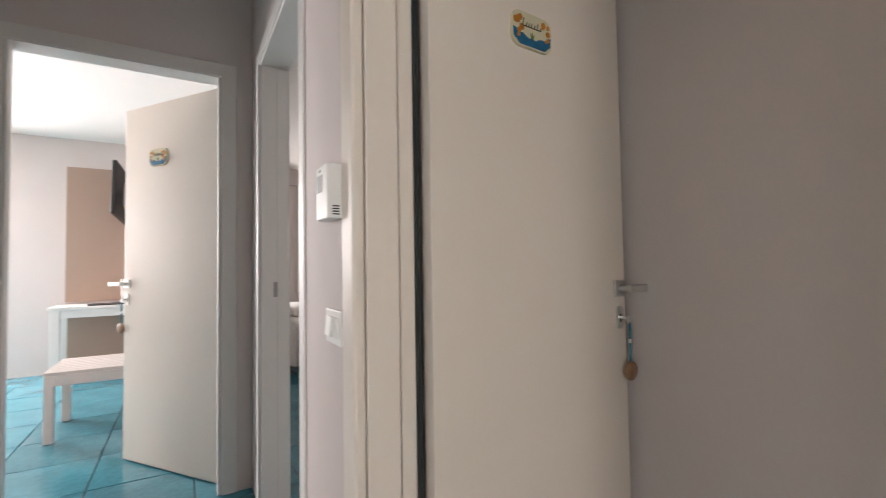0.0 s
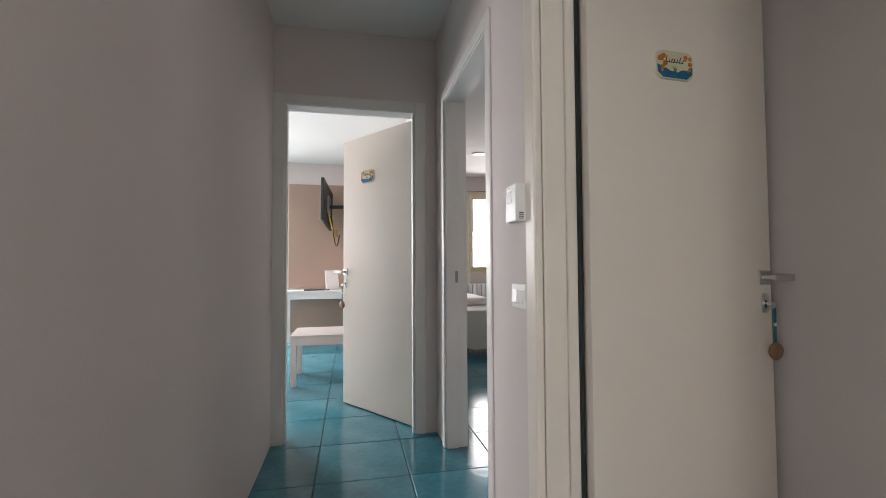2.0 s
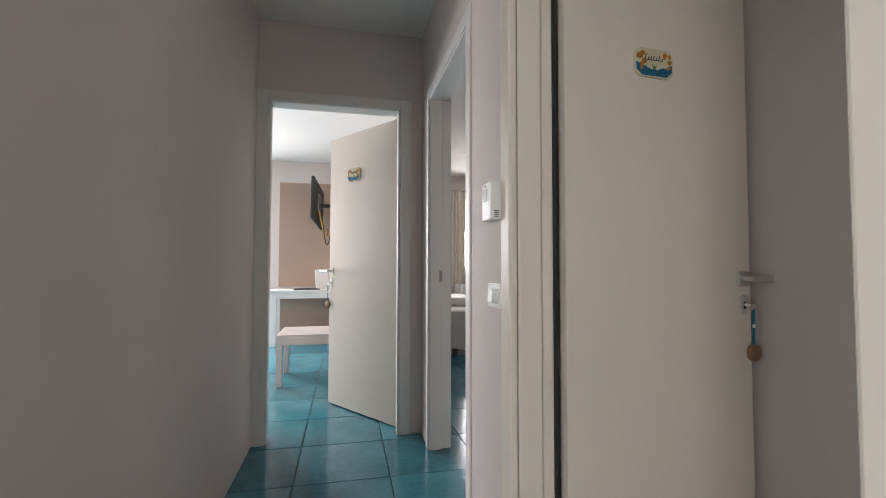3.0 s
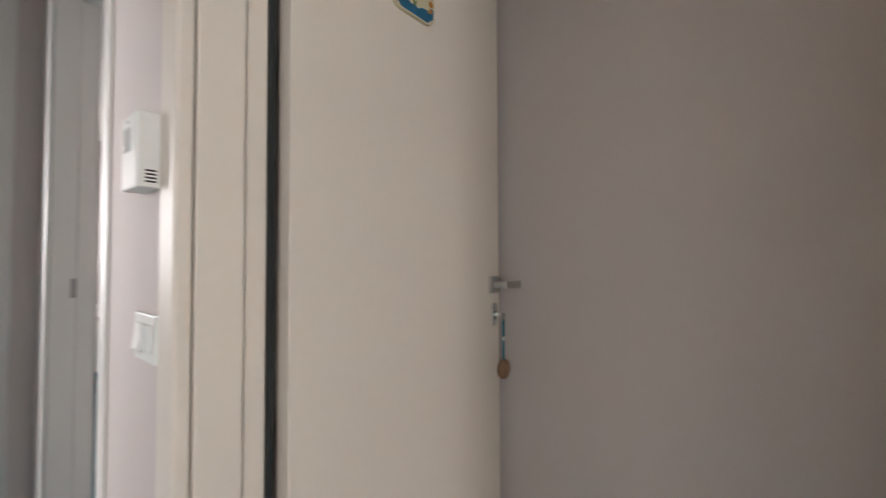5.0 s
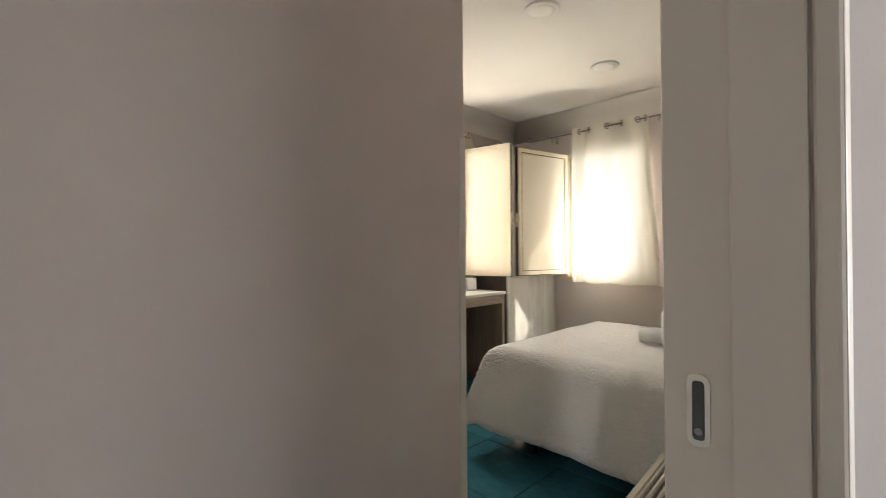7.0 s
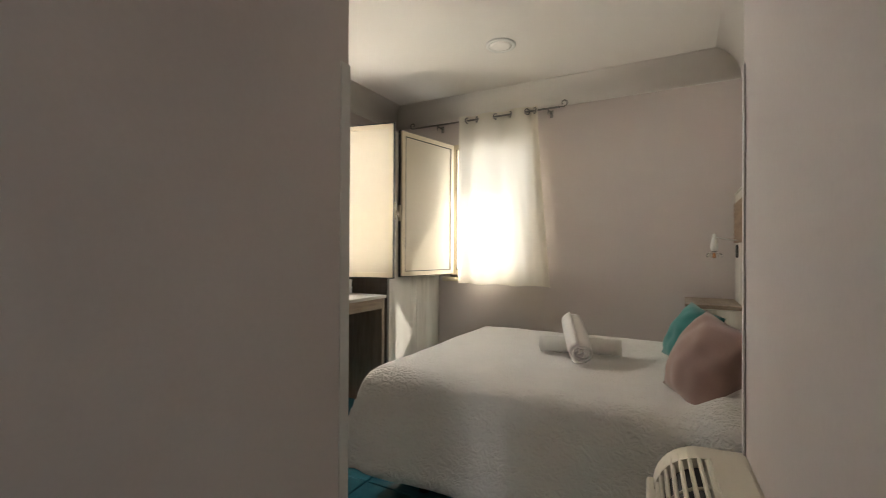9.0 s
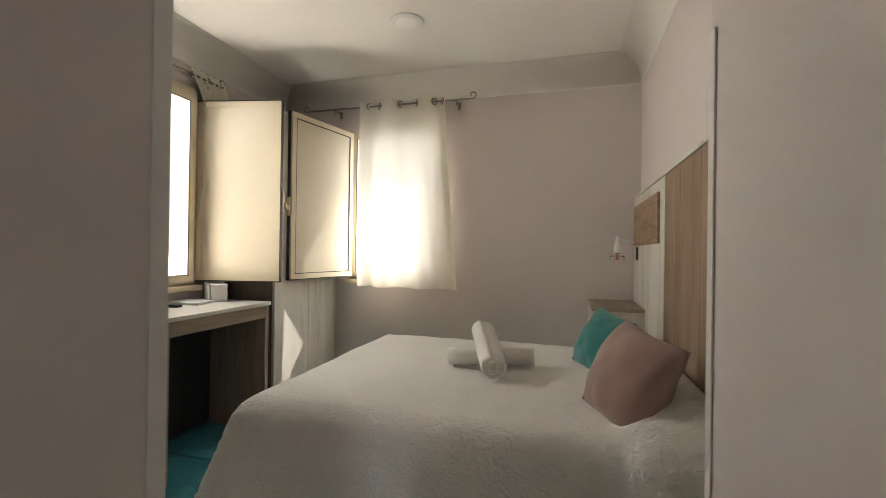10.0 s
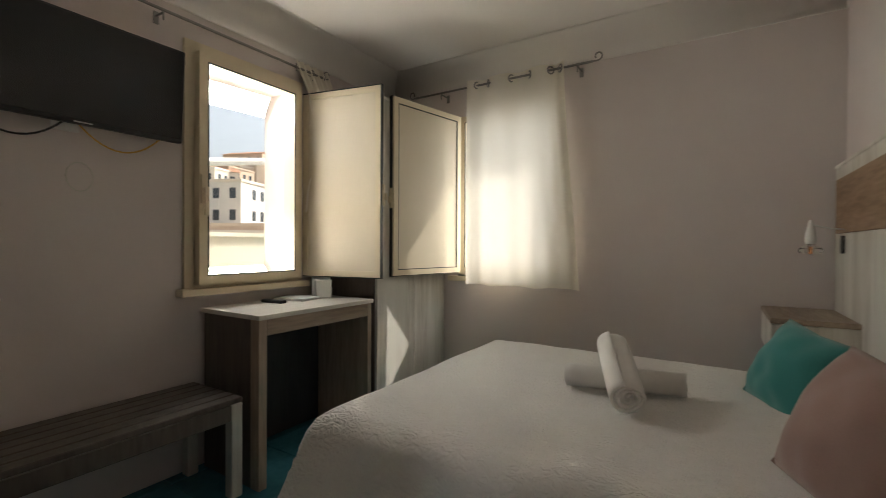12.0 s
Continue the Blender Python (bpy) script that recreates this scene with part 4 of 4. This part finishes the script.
def bedspread():
    """One sheet over the mattress: top with a pillow hump, rounded edges, sides that flare to a wavy hem."""
    bm = bmesh.new()
    rows = []
    nu, nv = 64, 56
    drop = 0.43
    for i in range(nu + 1):
        row = []
        s = -0.0 + (BX1 - BX0 + drop) * i / nu          # along the bed, past the foot
        for j in range(nv + 1):
            t = -drop + (BY1 - BY0 + 2 * drop) * j / nv  # across, past both sides
            over_x = max(0.0, s - (BX1 - BX0 - 0.05))
            over_y = max(0.0, -(t - 0.05), t - (BY1 - BY0 - 0.05))
            sy = -1 if t < 0.3 else 1
            r = 0.07

            def fold(o):
                """Outward run and fall for a length o of cloth past the edge."""
                if o <= 0:
                    return 0.0, 0.0
                a = min(o / r, math.pi / 2 * 0.9)
                out, down = r * math.sin(a), r * (1 - math.cos(a))
                rest = max(0.0, o - r * math.pi / 2 * 0.9)
                return out + rest * 0.16, down + rest * 0.98
            ox, dx = fold(over_x)
            oy, dy = fold(over_y)
            x = BX0 + min(s, BX1 - BX0 - 0.05) + ox
            y = BY0 + min(max(t, 0.05), BY1 - BY0 - 0.05) + sy * oy
            z = BZ - max(dx, dy) - 0.12 * min(dx, dy)
            if over_x > 0 and over_y > 0:
                k = min(dx, dy)
                x += 0.10 * k
                y += sy * 0.10 * k
            hang = max(dx, dy)
            wave = 0.5 + 0.5 * math.sin(5.5 * (x * 1.3 + y * 1.7) + 1.2)
            if over_y > 0:
                y += sy * 0.035 * hang / drop * wave
            if over_x > 0:
                x += 0.035 * hang / drop * (0.5 + 0.5 * math.sin(7 * y + 0.6))
            u = s
            h = 1 / (1 + math.exp((u - 0.22) / 0.022))
            near = max(0.0, min(1.0, (t + 0.10) / 0.25)) * max(0.0, min(1.0, (BY1 - BY0 + 0.10 - t) / 0.25))
            mid = 1 - 0.35 * math.exp(-((t - (BY1 - BY0) / 2) / 0.09) ** 2)
            z += 0.105 * h * near * mid
            if over_y > 0:
                y += sy * 0.06 * h * min(1.0, over_y / 0.08)
            z += 0.006 * noise.noise((x * 3, y * 3, 0.3)) + 0.003 * noise.noise((x * 11, y * 11, 2.0))
            z = max(z, 0.135 + 0.022 * math.sin(9 * x + 7 * y) + 0.012 * math.sin(23 * x + 19 * y))
            row.append(bm.verts.new((x, y, z)))
        rows.append(row)
    for a, b in zip(rows, rows[1:]):
        for j in range(nv):
            bm.faces.new((a[j], a[j + 1], b[j + 1], b[j]))
    bmesh.ops.recalc_face_normals(bm, faces=bm.faces[:])
    return bm


bed = thing("bed", "double bed base and mattress below the bedspread", "bed", pose(0, 0, 0))
part("mattress", slab(BX0 + 0.03, BX1 - 0.05, BY0 + 0.05, BY1 - 0.05, 0.32, 0.555, 0.04, 3), TOWEL, bed)
part("bed_base", slab(BX0 + 0.03, BX1 - 0.06, BY0 + 0.06, BY1 - 0.06, 0.22, 0.32, 0.01, 1), DARKWOOD, bed)
for x in (0.2, BX1 - 0.2):
    for y in (BY0 + 0.15, BY1 - 0.15):
        part("leg", pole((x, y, 0), (x, y, 0.22), 0.025), BLACKP, bed)
sp_ob = part("bedspread", bedspread(), QUILT, None, "", True)
tagged(sp_ob, "white quilted bedspread with stitched squiggles hanging to the floor", "bedspread")
so = sp_ob.modifiers.new("thickness", "SOLIDIFY")
so.thickness, so.offset = 0.008, -1


def cushion(label, m, w, d, mat, seed):
    """A square scatter cushion with soft pointed corners."""
    bm = bmesh.new()
    n = 22
    rng = random.Random(seed)
    o1, o2 = rng.uniform(0, 9), rng.uniform(0, 9)
    for s in (1, -1):
        g = []
        for i in range(n + 1):
            row = []
            for j in range(n + 1):
                u, v = 2 * i / n - 1, 2 * j / n - 1
                k = max(0.0, (1 - u ** 2)) ** 0.55 * max(0.0, (1 - v ** 2)) ** 0.55
                pin = 1 - 0.07 * (1 - abs(u)) * abs(v) ** 3 - 0.07 * (1 - abs(v)) * abs(u) ** 3
                crease = 0.010 * noise.noise((u * 2.2 + o1, v * 2.2 + o2, s * 1.0)) * k ** 0.3
                row.append(bm.verts.new((u * w / 2 * pin, s * (k * d / 2 + crease * 1.2), v * w / 2 * pin)))
            g.append(row)
        for a, b in zip(g, g[1:]):
            for j in range(n):
                bm.faces.new((a[j], a[j + 1], b[j + 1], b[j]))
    bmesh.ops.remove_doubles(bm, verts=bm.verts[:], dist=0.0015)
    bmesh.ops.recalc_face_normals(bm, faces=bm.faces[:])
    c = part("cushion", bm, mat, None, "", True)
    c.matrix_world = m
    return tagged(c, label, "cushion", "scatter cushions")


def leaning(x, y, z, turn, back, tip):
    return Matrix.Translation((x, y, z)) @ Matrix.Rotation(radians(turn), 4, "Z") @ Matrix.Rotation(radians(back), 4, "X") @ Matrix.Rotation(radians(tip), 4, "Y")


cushion("teal cotton scatter cushion leaning on the pillows", leaning(0.320, -2.80, 0.698, -60, 26, -9), 0.30, 0.17, TEAL, 1)
cushion("dusty pink cotton scatter cushion leaning on the pillows", leaning(0.280, -2.16, 0.715, -60, 26, -9), 0.325, 0.20, PINK, 2)


def rolled_towel(label, m, length, r):
    """A towel rolled up: spiral ends and a free edge."""
    bm = bmesh.new()
    turns, n = 3.2, 90
    prof = []
    for i in range(n + 1):
        a = turns * 2 * math.pi * i / n
        q = r * (0.14 + 0.86 * i / n)
        prof.append((q * math.cos(a), q * math.sin(a)))
    cols = 14
    grid = []
    for j in range(cols + 1):
        y = (j / cols - 0.5) * length
        e = 0.95 + 0.05 * math.sin(math.pi * j / cols)
        grid.append([bm.verts.new((x * e, y + 0.004 * math.sin(k * 0.5), z * e)) for k, (x, z) in enumerate(prof)])
    for a, b in zip(grid, grid[1:]):
        for k in range(n):
            bm.faces.new((a[k], a[k + 1], b[k + 1], b[k]))
    t = part("rolled_towel", bm, TOWEL, None, "", True)
    t.matrix_world = m
    s = t.modifiers.new("thickness", "SOLIDIFY")
    s.thickness, s.offset = r * 0.20, 0
    return tagged(t, label, "towel", "rolled towels")


rolled_towel("white towel rolled up flat on the bedspread", pose(0.815, -2.650, 0.634, 0, 0, 104), 0.39, 0.044)
rolled_towel("white rolled towel propped across the other towel", Matrix.Translation((0.805, -2.540, 0.695)) @ Matrix.Rotation(radians(20), 4, "Z") @ Matrix.Rotation(radians(-20), 4, "X"), 0.30, 0.056)


# dehumidifier by the entrance corner
def dehumidifier(m):
    """Local y along the case, +x to the room: a rounded hood of louvres over a plain body."""
    d = thing("dehumidifier", "cream plastic dehumidifier with curved slotted grille", "appliance", m)
    w, L, h, r = 0.178, 0.73, 0.682, 0.095
    def section(inset, top, y0, y1, back=0.0):
        pts = [(back, 0.03), (w - inset, 0.03)] + [(w - inset - (r - inset) * (1 - math.cos(a)), top - r + (r - inset) * math.sin(a)) for a in (math.pi / 2 * k / 10 for k in range(11))] + [(back, top - inset)]
        bm = prism(pts, 0, 1)
        for v in bm.verts:
            x, z, k = v.co
            v.co = (x, y0 if k < 0.5 else y1, z)
        bmesh.ops.recalc_face_normals(bm, faces=bm.faces[:])
        return bm
    part("end_cap", section(0.0, h, 0.0, 0.062), CREAMP, d)
    part("end_cap", section(0.0, h, L - 0.030, L), CREAMP, d)
    part("back_shell", slab(0, 0.085, 0.030, L - 0.030, 0.03, h, 0.006, 2), CREAMP, d)
    well = part("grille_well", section(0.020, h, 0.030, L - 0.030, 0.085), BLACKP, d, "black grille opening")
    for k in range(8):
        a = math.pi / 2 * (k + 0.4) / 8
        p = (w - r + (r - 0.004) * math.cos(a), h - r + (r - 0.004) * math.sin(a))
        part("louvre", tube([(p[0], 0.028, p[1]), (p[0], L / 2, p[1]), (p[0], L - 0.028, p[1])], 0.0046, 6), CREAMP, well)
    part("front_rim", slab(w - 0.016, w + 0.014, 0.004, L - 0.004, 0.03, h - r + 0.012, 0.008, 3), CREAMP, d)
    for y in (0.17, 0.33, 0.49, 0.63):
        part("cross_rib", tube([(w - r + (r - 0.010) * math.cos(a), y, h - r + (r - 0.010) * math.sin(a)) for a in (math.pi / 2 * k / 8 for k in range(9))], 0.003, 6), CREAMP, well)
    part("control_lid", slab(0.012, 0.075, 0.06, 0.26, h, h + 0.004, 0.0015, 1), CREAMP, d, "flush control lid")
    part("lid_seam", slabs((0.010, 0.078, 0.268, 0.2705, h - 0.001, h + 0.0008)), BLACKP, d)
    part("base", slab(0.01, w - 0.01, 0.02, L - 0.02, 0, 0.03, 0.005, 1), CREAMP, d)
    return d


dehumidifier(pose(0.238, -1.478, 0, 0, 0, 4.0))

# small things on the desk
rc = thing("remote_control", "small black remote control on the desk", "remote control", pose(2.575, -2.53, 0.787, 0, 0, 8))
part("body", slab(-0.075, 0.075, -0.02, 0.02, 0, 0.016, 0.006, 2), BLACKP, rc)
for k in range(5):
    part("button", slab(-0.055 + k * 0.022, -0.043 + k * 0.022, -0.008, 0.008, 0.0155, 0.018, 0.001, 1), DARKMETAL, rc)
bk = thing("booklet", "pale printed guest booklet lying on the desk", "booklet", pose(2.59, -2.70, 0.787, 0, 0, 10))
part("pages", slab(-0.10, 0.10, -0.075, 0.075, 0, 0.012, 0.002, 1), WHITEP, bk)
part("cover", slab(-0.102, 0.102, -0.077, 0.077, 0.0122, 0.0145), PAPER, bk)
tr = thing("tissue_pack", "crumpled white plastic pack in a clear box on the desk", "pack", pose(2.585, -2.885, 0.787, 0, 0, -38))
pack = slab(-0.115, 0.055, -0.045, 0.045, 0.001, 0.105, 0.012, 3)
bmesh.ops.subdivide_edges(pack, edges=pack.edges[:], cuts=3, use_grid_fill=True)
for v in pack.verts:
    k = 0.010 * (v.co.z / 0.105) * noise.noise((v.co.x * 38, v.co.y * 38, v.co.z * 30))
    v.co += Vector((k, 1.3 * k, 0.5 * k - 0.20 * max(0.0, v.co.z - 0.06) * (v.co.x + 0.03) / 0.1))
part("pack", pack, WHITEP, tr, "white folded plastic film", True)
part("box_wall", slab(0.060, 0.064, -0.055, 0.055, 0, 0.115, 0.001, 1), WHITEP, tr)
part("box_wall", slab(-0.118, 0.064, 0.055, 0.059, 0, 0.115, 0.001, 1), WHITEP, tr)


# ceiling lights
def ceiling_light(x, y, z):
    c = thing("ceiling_light", "flush round white ceiling light, unlit", "ceiling light", pose(x, y, z), "ceiling lights")
    part("ring", lathe([(0.075, 0.0), (0.092, 0.0), (0.094, -0.006), (0.088, -0.012), (0.075, -0.010)], 32), WHITEP, c, "", True)
    part("diffuser", lathe([(0.076, -0.002), (0.076, -0.009), (0.05, -0.013), (0.001, -0.014)], 32), OPAL, c, "", True)
    return c


ceiling_light(1.36, -2.94, HB)
ceiling_light(1.27, -2.01, HB)
ceiling_light(1.15, 4.75, HC)


# ---- end bedroom, seen through its door ----
setting("brown_wall_panel", slabs((-1.44, -0.56, 5.765, 5.780, 0.78, 2.30)), BROWNPANEL, "brown painted panel on the far wall", "wall panel")
t1 = thing("desk", "white wooden desk against the brown panel", "desk", pose(0, 0, 0))
part("desktop", slab(-1.50, -0.56, 5.28, 5.74, 0.725, 0.755, 0.003, 1), WHITEW, t1)
part("apron", slab(-1.398, -0.662, 5.306, 5.326, 0.64, 0.724), WHITEW, t1)
for x in (-1.48, -0.66):
    for y in (5.30, 5.66):
        part("leg", slab(x, x + 0.08, y, y + 0.06, 0, 0.725, 0.002, 1), WHITEW, t1)
part("back_panel", slab(-1.40, -0.66, 5.66, 5.68, 0.15, 0.64), BROWNPANEL, t1)
fd = thing("photo_frame", "white frame leaning on the white desk", "picture frame", pose(-0.80, 5.50, 0.756, -10, 0, 30))
part("frame", slab(-0.10, 0.10, 0, 0.02, 0, 0.28, 0.003, 1), WHITEW, fd)
fo = thing("folder", "dark folder lying on the white desk", "folder", pose(-1.02, 5.42, 0.7555, 0, 0, 8))
part("cover", slab(-0.17, 0.17, -0.11, 0.11, 0, 0.012, 0.002, 1), BLACKP, fo)
bench2 = slatted_bench("white slatted wooden bench on teal tiles", Matrix.Translation((-1.09, 3.22, 0)), 1.0, 0.56, 0.47, SHADEDW, SHADEDW)
tv2 = thing("television", "black television swung out on a wall arm", "television", pose(-0.88, 5.30, 1.95, 0, 7, 84))
part("cabinet", slab(-0.40, 0.40, -0.02, 0.02, -0.30, 0.26, 0.006, 1), BLACKP, tv2)
part("arm", slab(-0.02, 0.02, -0.50, -0.02, -0.06, -0.02), BLACKP, tv2)
part("mount_plate", slab(-0.10, 0.10, -0.04, -0.02, -0.14, 0.10), DARKMETAL, tv2)
tagged(part("aerial_cable", tube(sag((-0.86, 5.2, 1.86), (-0.76, 5.72, 1.62), 0.22, side=(0.03, 0, 0)), 0.012), LEAD_Y, None, "", True), "yellow cable hanging behind the television", "cable")
tagged(part("power_cable", tube(sag((-0.82, 5.25, 1.86), (-0.72, 5.72, 1.55), 0.30), 0.008), LEAD_K, None, "", True), "black cable hanging behind the television", "cable")
setting("backdrop_end", slabs((-4.0, -2.2, 6.30, 6.32, 0.6, 2.6)), BRIGHT_SKY, "bright hazy daylight outside the window", "backdrop")


# ---- side bedroom, seen through its doorway ----
def plain_bed(label, x0, x1, y0, y1):
    b = thing("bed", label, "bed", pose(0, 0, 0))
    part("mattress", slab(x0, x1, y0, y1, 0.28, 0.55, 0.06, 4), QUILT, b, "", True)
    bm = bmesh.new()
    n = 40
    path = [(x0 - 0.02, y1)] + [(x0 - 0.02, y1 - (y1 - y0) * k / n) for k in range(1, n)] + [(x0 - 0.02, y0 - 0.02)] + [(x0 + (x1 - x0) * k / n, y0 - 0.02) for k in range(1, n + 1)]
    up = [bm.verts.new((x, y, 0.54)) for x, y in path]
    dn = [bm.verts.new((x - 0.025 * (1 + math.sin(k * 0.6)), y - 0.02 * (1 + math.sin(k * 0.7)), 0.10 + 0.012 * math.sin(k * 0.8))) for k, (x, y) in enumerate(path)]
    for k in range(len(path) - 1):
        bm.faces.new((up[k], up[k + 1], dn[k + 1], dn[k]))
    part("bed_skirt", bm, QUILT, b, "", True)
    part("pillow", slab(x0 + 0.06, x0 + 0.55, y0 + 0.55, y1 - 0.1, 0.55, 0.66, 0.05, 4), TOWEL, b, "", True)
    for x in (x0 + 0.1, x1 - 0.1):
        for y in (y0 + 0.1, y1 - 0.1):
            part("leg", pole((x, y, 0), (x, y, 0.29), 0.03), BLACKP, b)
    return b


plain_bed("white made bed below the side bedroom window", 0.72, 2.6, 4.15, 5.75)
rolled_towel("white towel rolled up on the made bed", pose(1.02, 4.75, 0.60, 0, 0, 90), 0.34, 0.05)
window_unit("window_3", "cream aluminium window with bright glass", pose(1.42, 6.30, 0), 0.93, 1.0, 2.28, False)
curtain_rod("thin steel curtain rod above the side bedroom window", pose(1.05, 6.23, 2.36), 1.5, (0, 0))
cu3 = thing("curtain", "white voile curtain beside the bright window", "curtain", pose(1.31, 6.235, 0))
part("cloth", cloth(0.26, 0.75, 2.37, 4, 0.022, 5), VOILE, cu3, "", True)
rad = thing("radiator", "white radiator under the window", "radiator", pose(1.3, 6.28, 0.16))
for k in range(10):
    part("fin", slab(k * 0.08, k * 0.08 + 0.07, -0.09, -0.02, 0.0, 0.62, 0.012, 2), WHITEP, rad)
setting("backdrop_side", slabs((0.9, 2.9, 6.95, 6.97, 0.6, 2.8)), BRIGHT_SKY, "bright hazy daylight outside the window", "backdrop")


# ---- outdoors behind the balcony window ----
setting("ground", slabs((-400, 400, -400, 400, -7.2, -7.0)), material("dry_ground", (0.16, 0.14, 0.09), 0.9, var=0.3, scale=0.05, grain=0.6, bump=0.2), "dry ground far below the balcony", "ground")
setting("balcony_floor", slabs((XW + 0.3, 4.25, -5.2, -0.8, -0.2, -0.05)), PLASTERW, "pale balcony floor", "balcony")
setting("parapet", slabs((4.10, 4.25, -5.2, -0.8, -0.05, 1.17), (4.07, 4.28, -5.22, -0.78, 1.17, 1.205)), PARAPET, "cream rendered balcony parapet", "parapet")
rail = thing("awning_frame", "white steel awning frame on the balcony", "awning frame", pose(0, 0, 0))
part("beam", tube([(4.2, -2.0, 1.62), (4.2, -4.6, 2.05)], 0.035, 8), WHITEMETAL, rail)
part("post", pole((4.18, -2.75, 1.2), (4.18, -2.75, 1.74), 0.02), WHITEMETAL, rail)

HOUSEW = [material("house_render", c, 0.85, var=0.12, scale=0.4, grain=3, bump=0.1) for c in ((0.70, 0.62, 0.52), (0.62, 0.50, 0.38), (0.72, 0.68, 0.62), (0.58, 0.44, 0.33))]
ROOFM = material("terracotta_roof", (0.36, 0.19, 0.11), 0.85, var=0.25, scale=1, grain=6, bump=0.2)
WINM = material("dark_window_glass", (0.06, 0.07, 0.08), 0.2, bump=0.0)
SHRUB = material("hill_scrub", (0.13, 0.13, 0.055), 0.95, var=0.45, scale=0.12, grain=1.2, bump=0.5)


def hill():
    bm, rng = bmesh.new(), random.Random(4)
    g = []
    for i in range(41):
        row = []
        for j in range(41):
            x, y = 40 + 130 * i / 40, -190 + 230 * j / 40
            z = -7 + 62 * (i / 40) ** 0.95 * (0.80 + 0.20 * math.sin(j * 0.2 + 1)) + 1.6 * noise.noise((x * 0.06, y * 0.06, 0))
            row.append(bm.verts.new((x, y, z)))
        g.append(row)
    for a, b in zip(g, g[1:]):
        for j in range(40):
            bm.faces.new((a[j], b[j], b[j + 1], a[j + 1]))
    bmesh.ops.recalc_face_normals(bm, faces=bm.faces[:])
    return setting("hillside", bm, SHRUB, "scrubby hillside above the town", "hill")


hill()


def house(x, y, z, w, d, h, turn, tone, pitched):
    o = thing("house", "pale rendered hillside house with small dark windows" if not pitched else "rendered hillside house with a tiled roof", "house", pose(x, y, z, 0, 0, turn), "hillside houses")
    part("wall", slabs((-w / 2, w / 2, -d / 2, d / 2, -6, h)), HOUSEW[tone], o)
    if pitched:
        bm = bmesh.new()
        v = [bm.verts.new(p) for p in ((-w / 2 - 0.3, -d / 2 - 0.3, h), (w / 2 + 0.3, -d / 2 - 0.3, h), (w / 2 + 0.3, d / 2 + 0.3, h), (-w / 2 - 0.3, d / 2 + 0.3, h), (-w / 2 - 0.3, 0, h + 1.4), (w / 2 + 0.3, 0, h + 1.4))]
        for f in ((0, 1, 5, 4), (2, 3, 4, 5), (0, 4, 3), (1, 2, 5), (3, 2, 1, 0)):
            bm.faces.new([v[k] for k in f])
        part("roof", bm, ROOFM, o)
    else:
        part("roof", slabs((-w / 2 - 0.15, w / 2 + 0.15, -d / 2 - 0.15, d / 2 + 0.15, h, h + 0.35)), HOUSEW[(tone + 2) % 4], o)
    for s in range(int(h // 2.9)):
        for k in range(int(w // 2.4)):
            for f in (-1, 1):
                xx = -w / 2 + 1.2 + k * 2.4
                part("window", slabs((xx - 0.45, xx + 0.45, f * (d / 2 - 0.05), f * (d / 2 + 0.03), 0.9 + s * 2.9, 2.3 + s * 2.9)), WINM, o)
                part("window", slabs((f * (w / 2 - 0.05), f * (w / 2 + 0.03), -d / 2 + 1 + k * 2.0, -d / 2 + 1.9 + k * 2.0, 0.9 + s * 2.9, 2.3 + s * 2.9)), WINM, o) if k * 2.0 + 2 < d else None
    return o


rng = random.Random(11)
for i in range(46):
    a = rng.uniform(radians(-50), radians(-22))
    r = 50 + 1.7 * i + rng.uniform(-3, 3)
    x, y = r * math.cos(a), r * math.sin(a)
    zz = -7 + 62 * max(0.0, (x - 40) / 130) ** 0.95 * 0.80
    house(x, y, zz, rng.uniform(6, 11), rng.uniform(6, 9), rng.choice((3.2, 6.0, 6.0, 8.9)), rng.uniform(0, 90), rng.randrange(4), rng.random() < 0.35)


# ---- floor tiles ----
floor = setting("floor", slabs((-4.3, 3.6, -4.3, 6.6, -0.12, -0.008)), GROUTM, "glazed teal tiled floor with dark joints", "floor")
S, JX, JY = 0.485, -0.253, 1.837


def floor_tiles():
    """Tiles that share one bevelled mesh; those against walls are trimmed under the walls by lying there."""
    bm = slab(0.0025, S - 0.0025, 0.0025, S - 0.0025, -0.012, 0.0, 0.003, 1)
    me = mesh_of("tile", bm, TILE)
    rooms = ((-1.15, 0.1, -2.2, 5.8), (0.0, 2.75, -3.8, 0.5), (0.1, 3.5, 0.5, 6.4))
    seen = set()
    for i in range(-10, 9):
        for j in range(-14, 11):
            x, y = JX + i * S, JY + j * S
            if any(a < x + S and x < b and c < y + S and y < d for a, b, c, d in rooms):
                o = new("tile", me)
                o.parent = floor
                o.location = (x, y, random.Random(i * 31 + j).uniform(-0.0008, 0.0006))
                seen.add((i, j))
    bm = bmesh.new()
    for i in range(-10, 9):
        for j in range(-14, 11):
            x, y = JX + i * S, JY + j * S
            if (i, j) not in seen and -4.3 < x < 3.5:
                box(bm, x + 0.003, x + S - 0.003, y + 0.003, y + S - 0.003, -0.012, 0)
    tagged(part("far_tiles", bm, TILE, floor), kind="stuff")


floor_tiles()
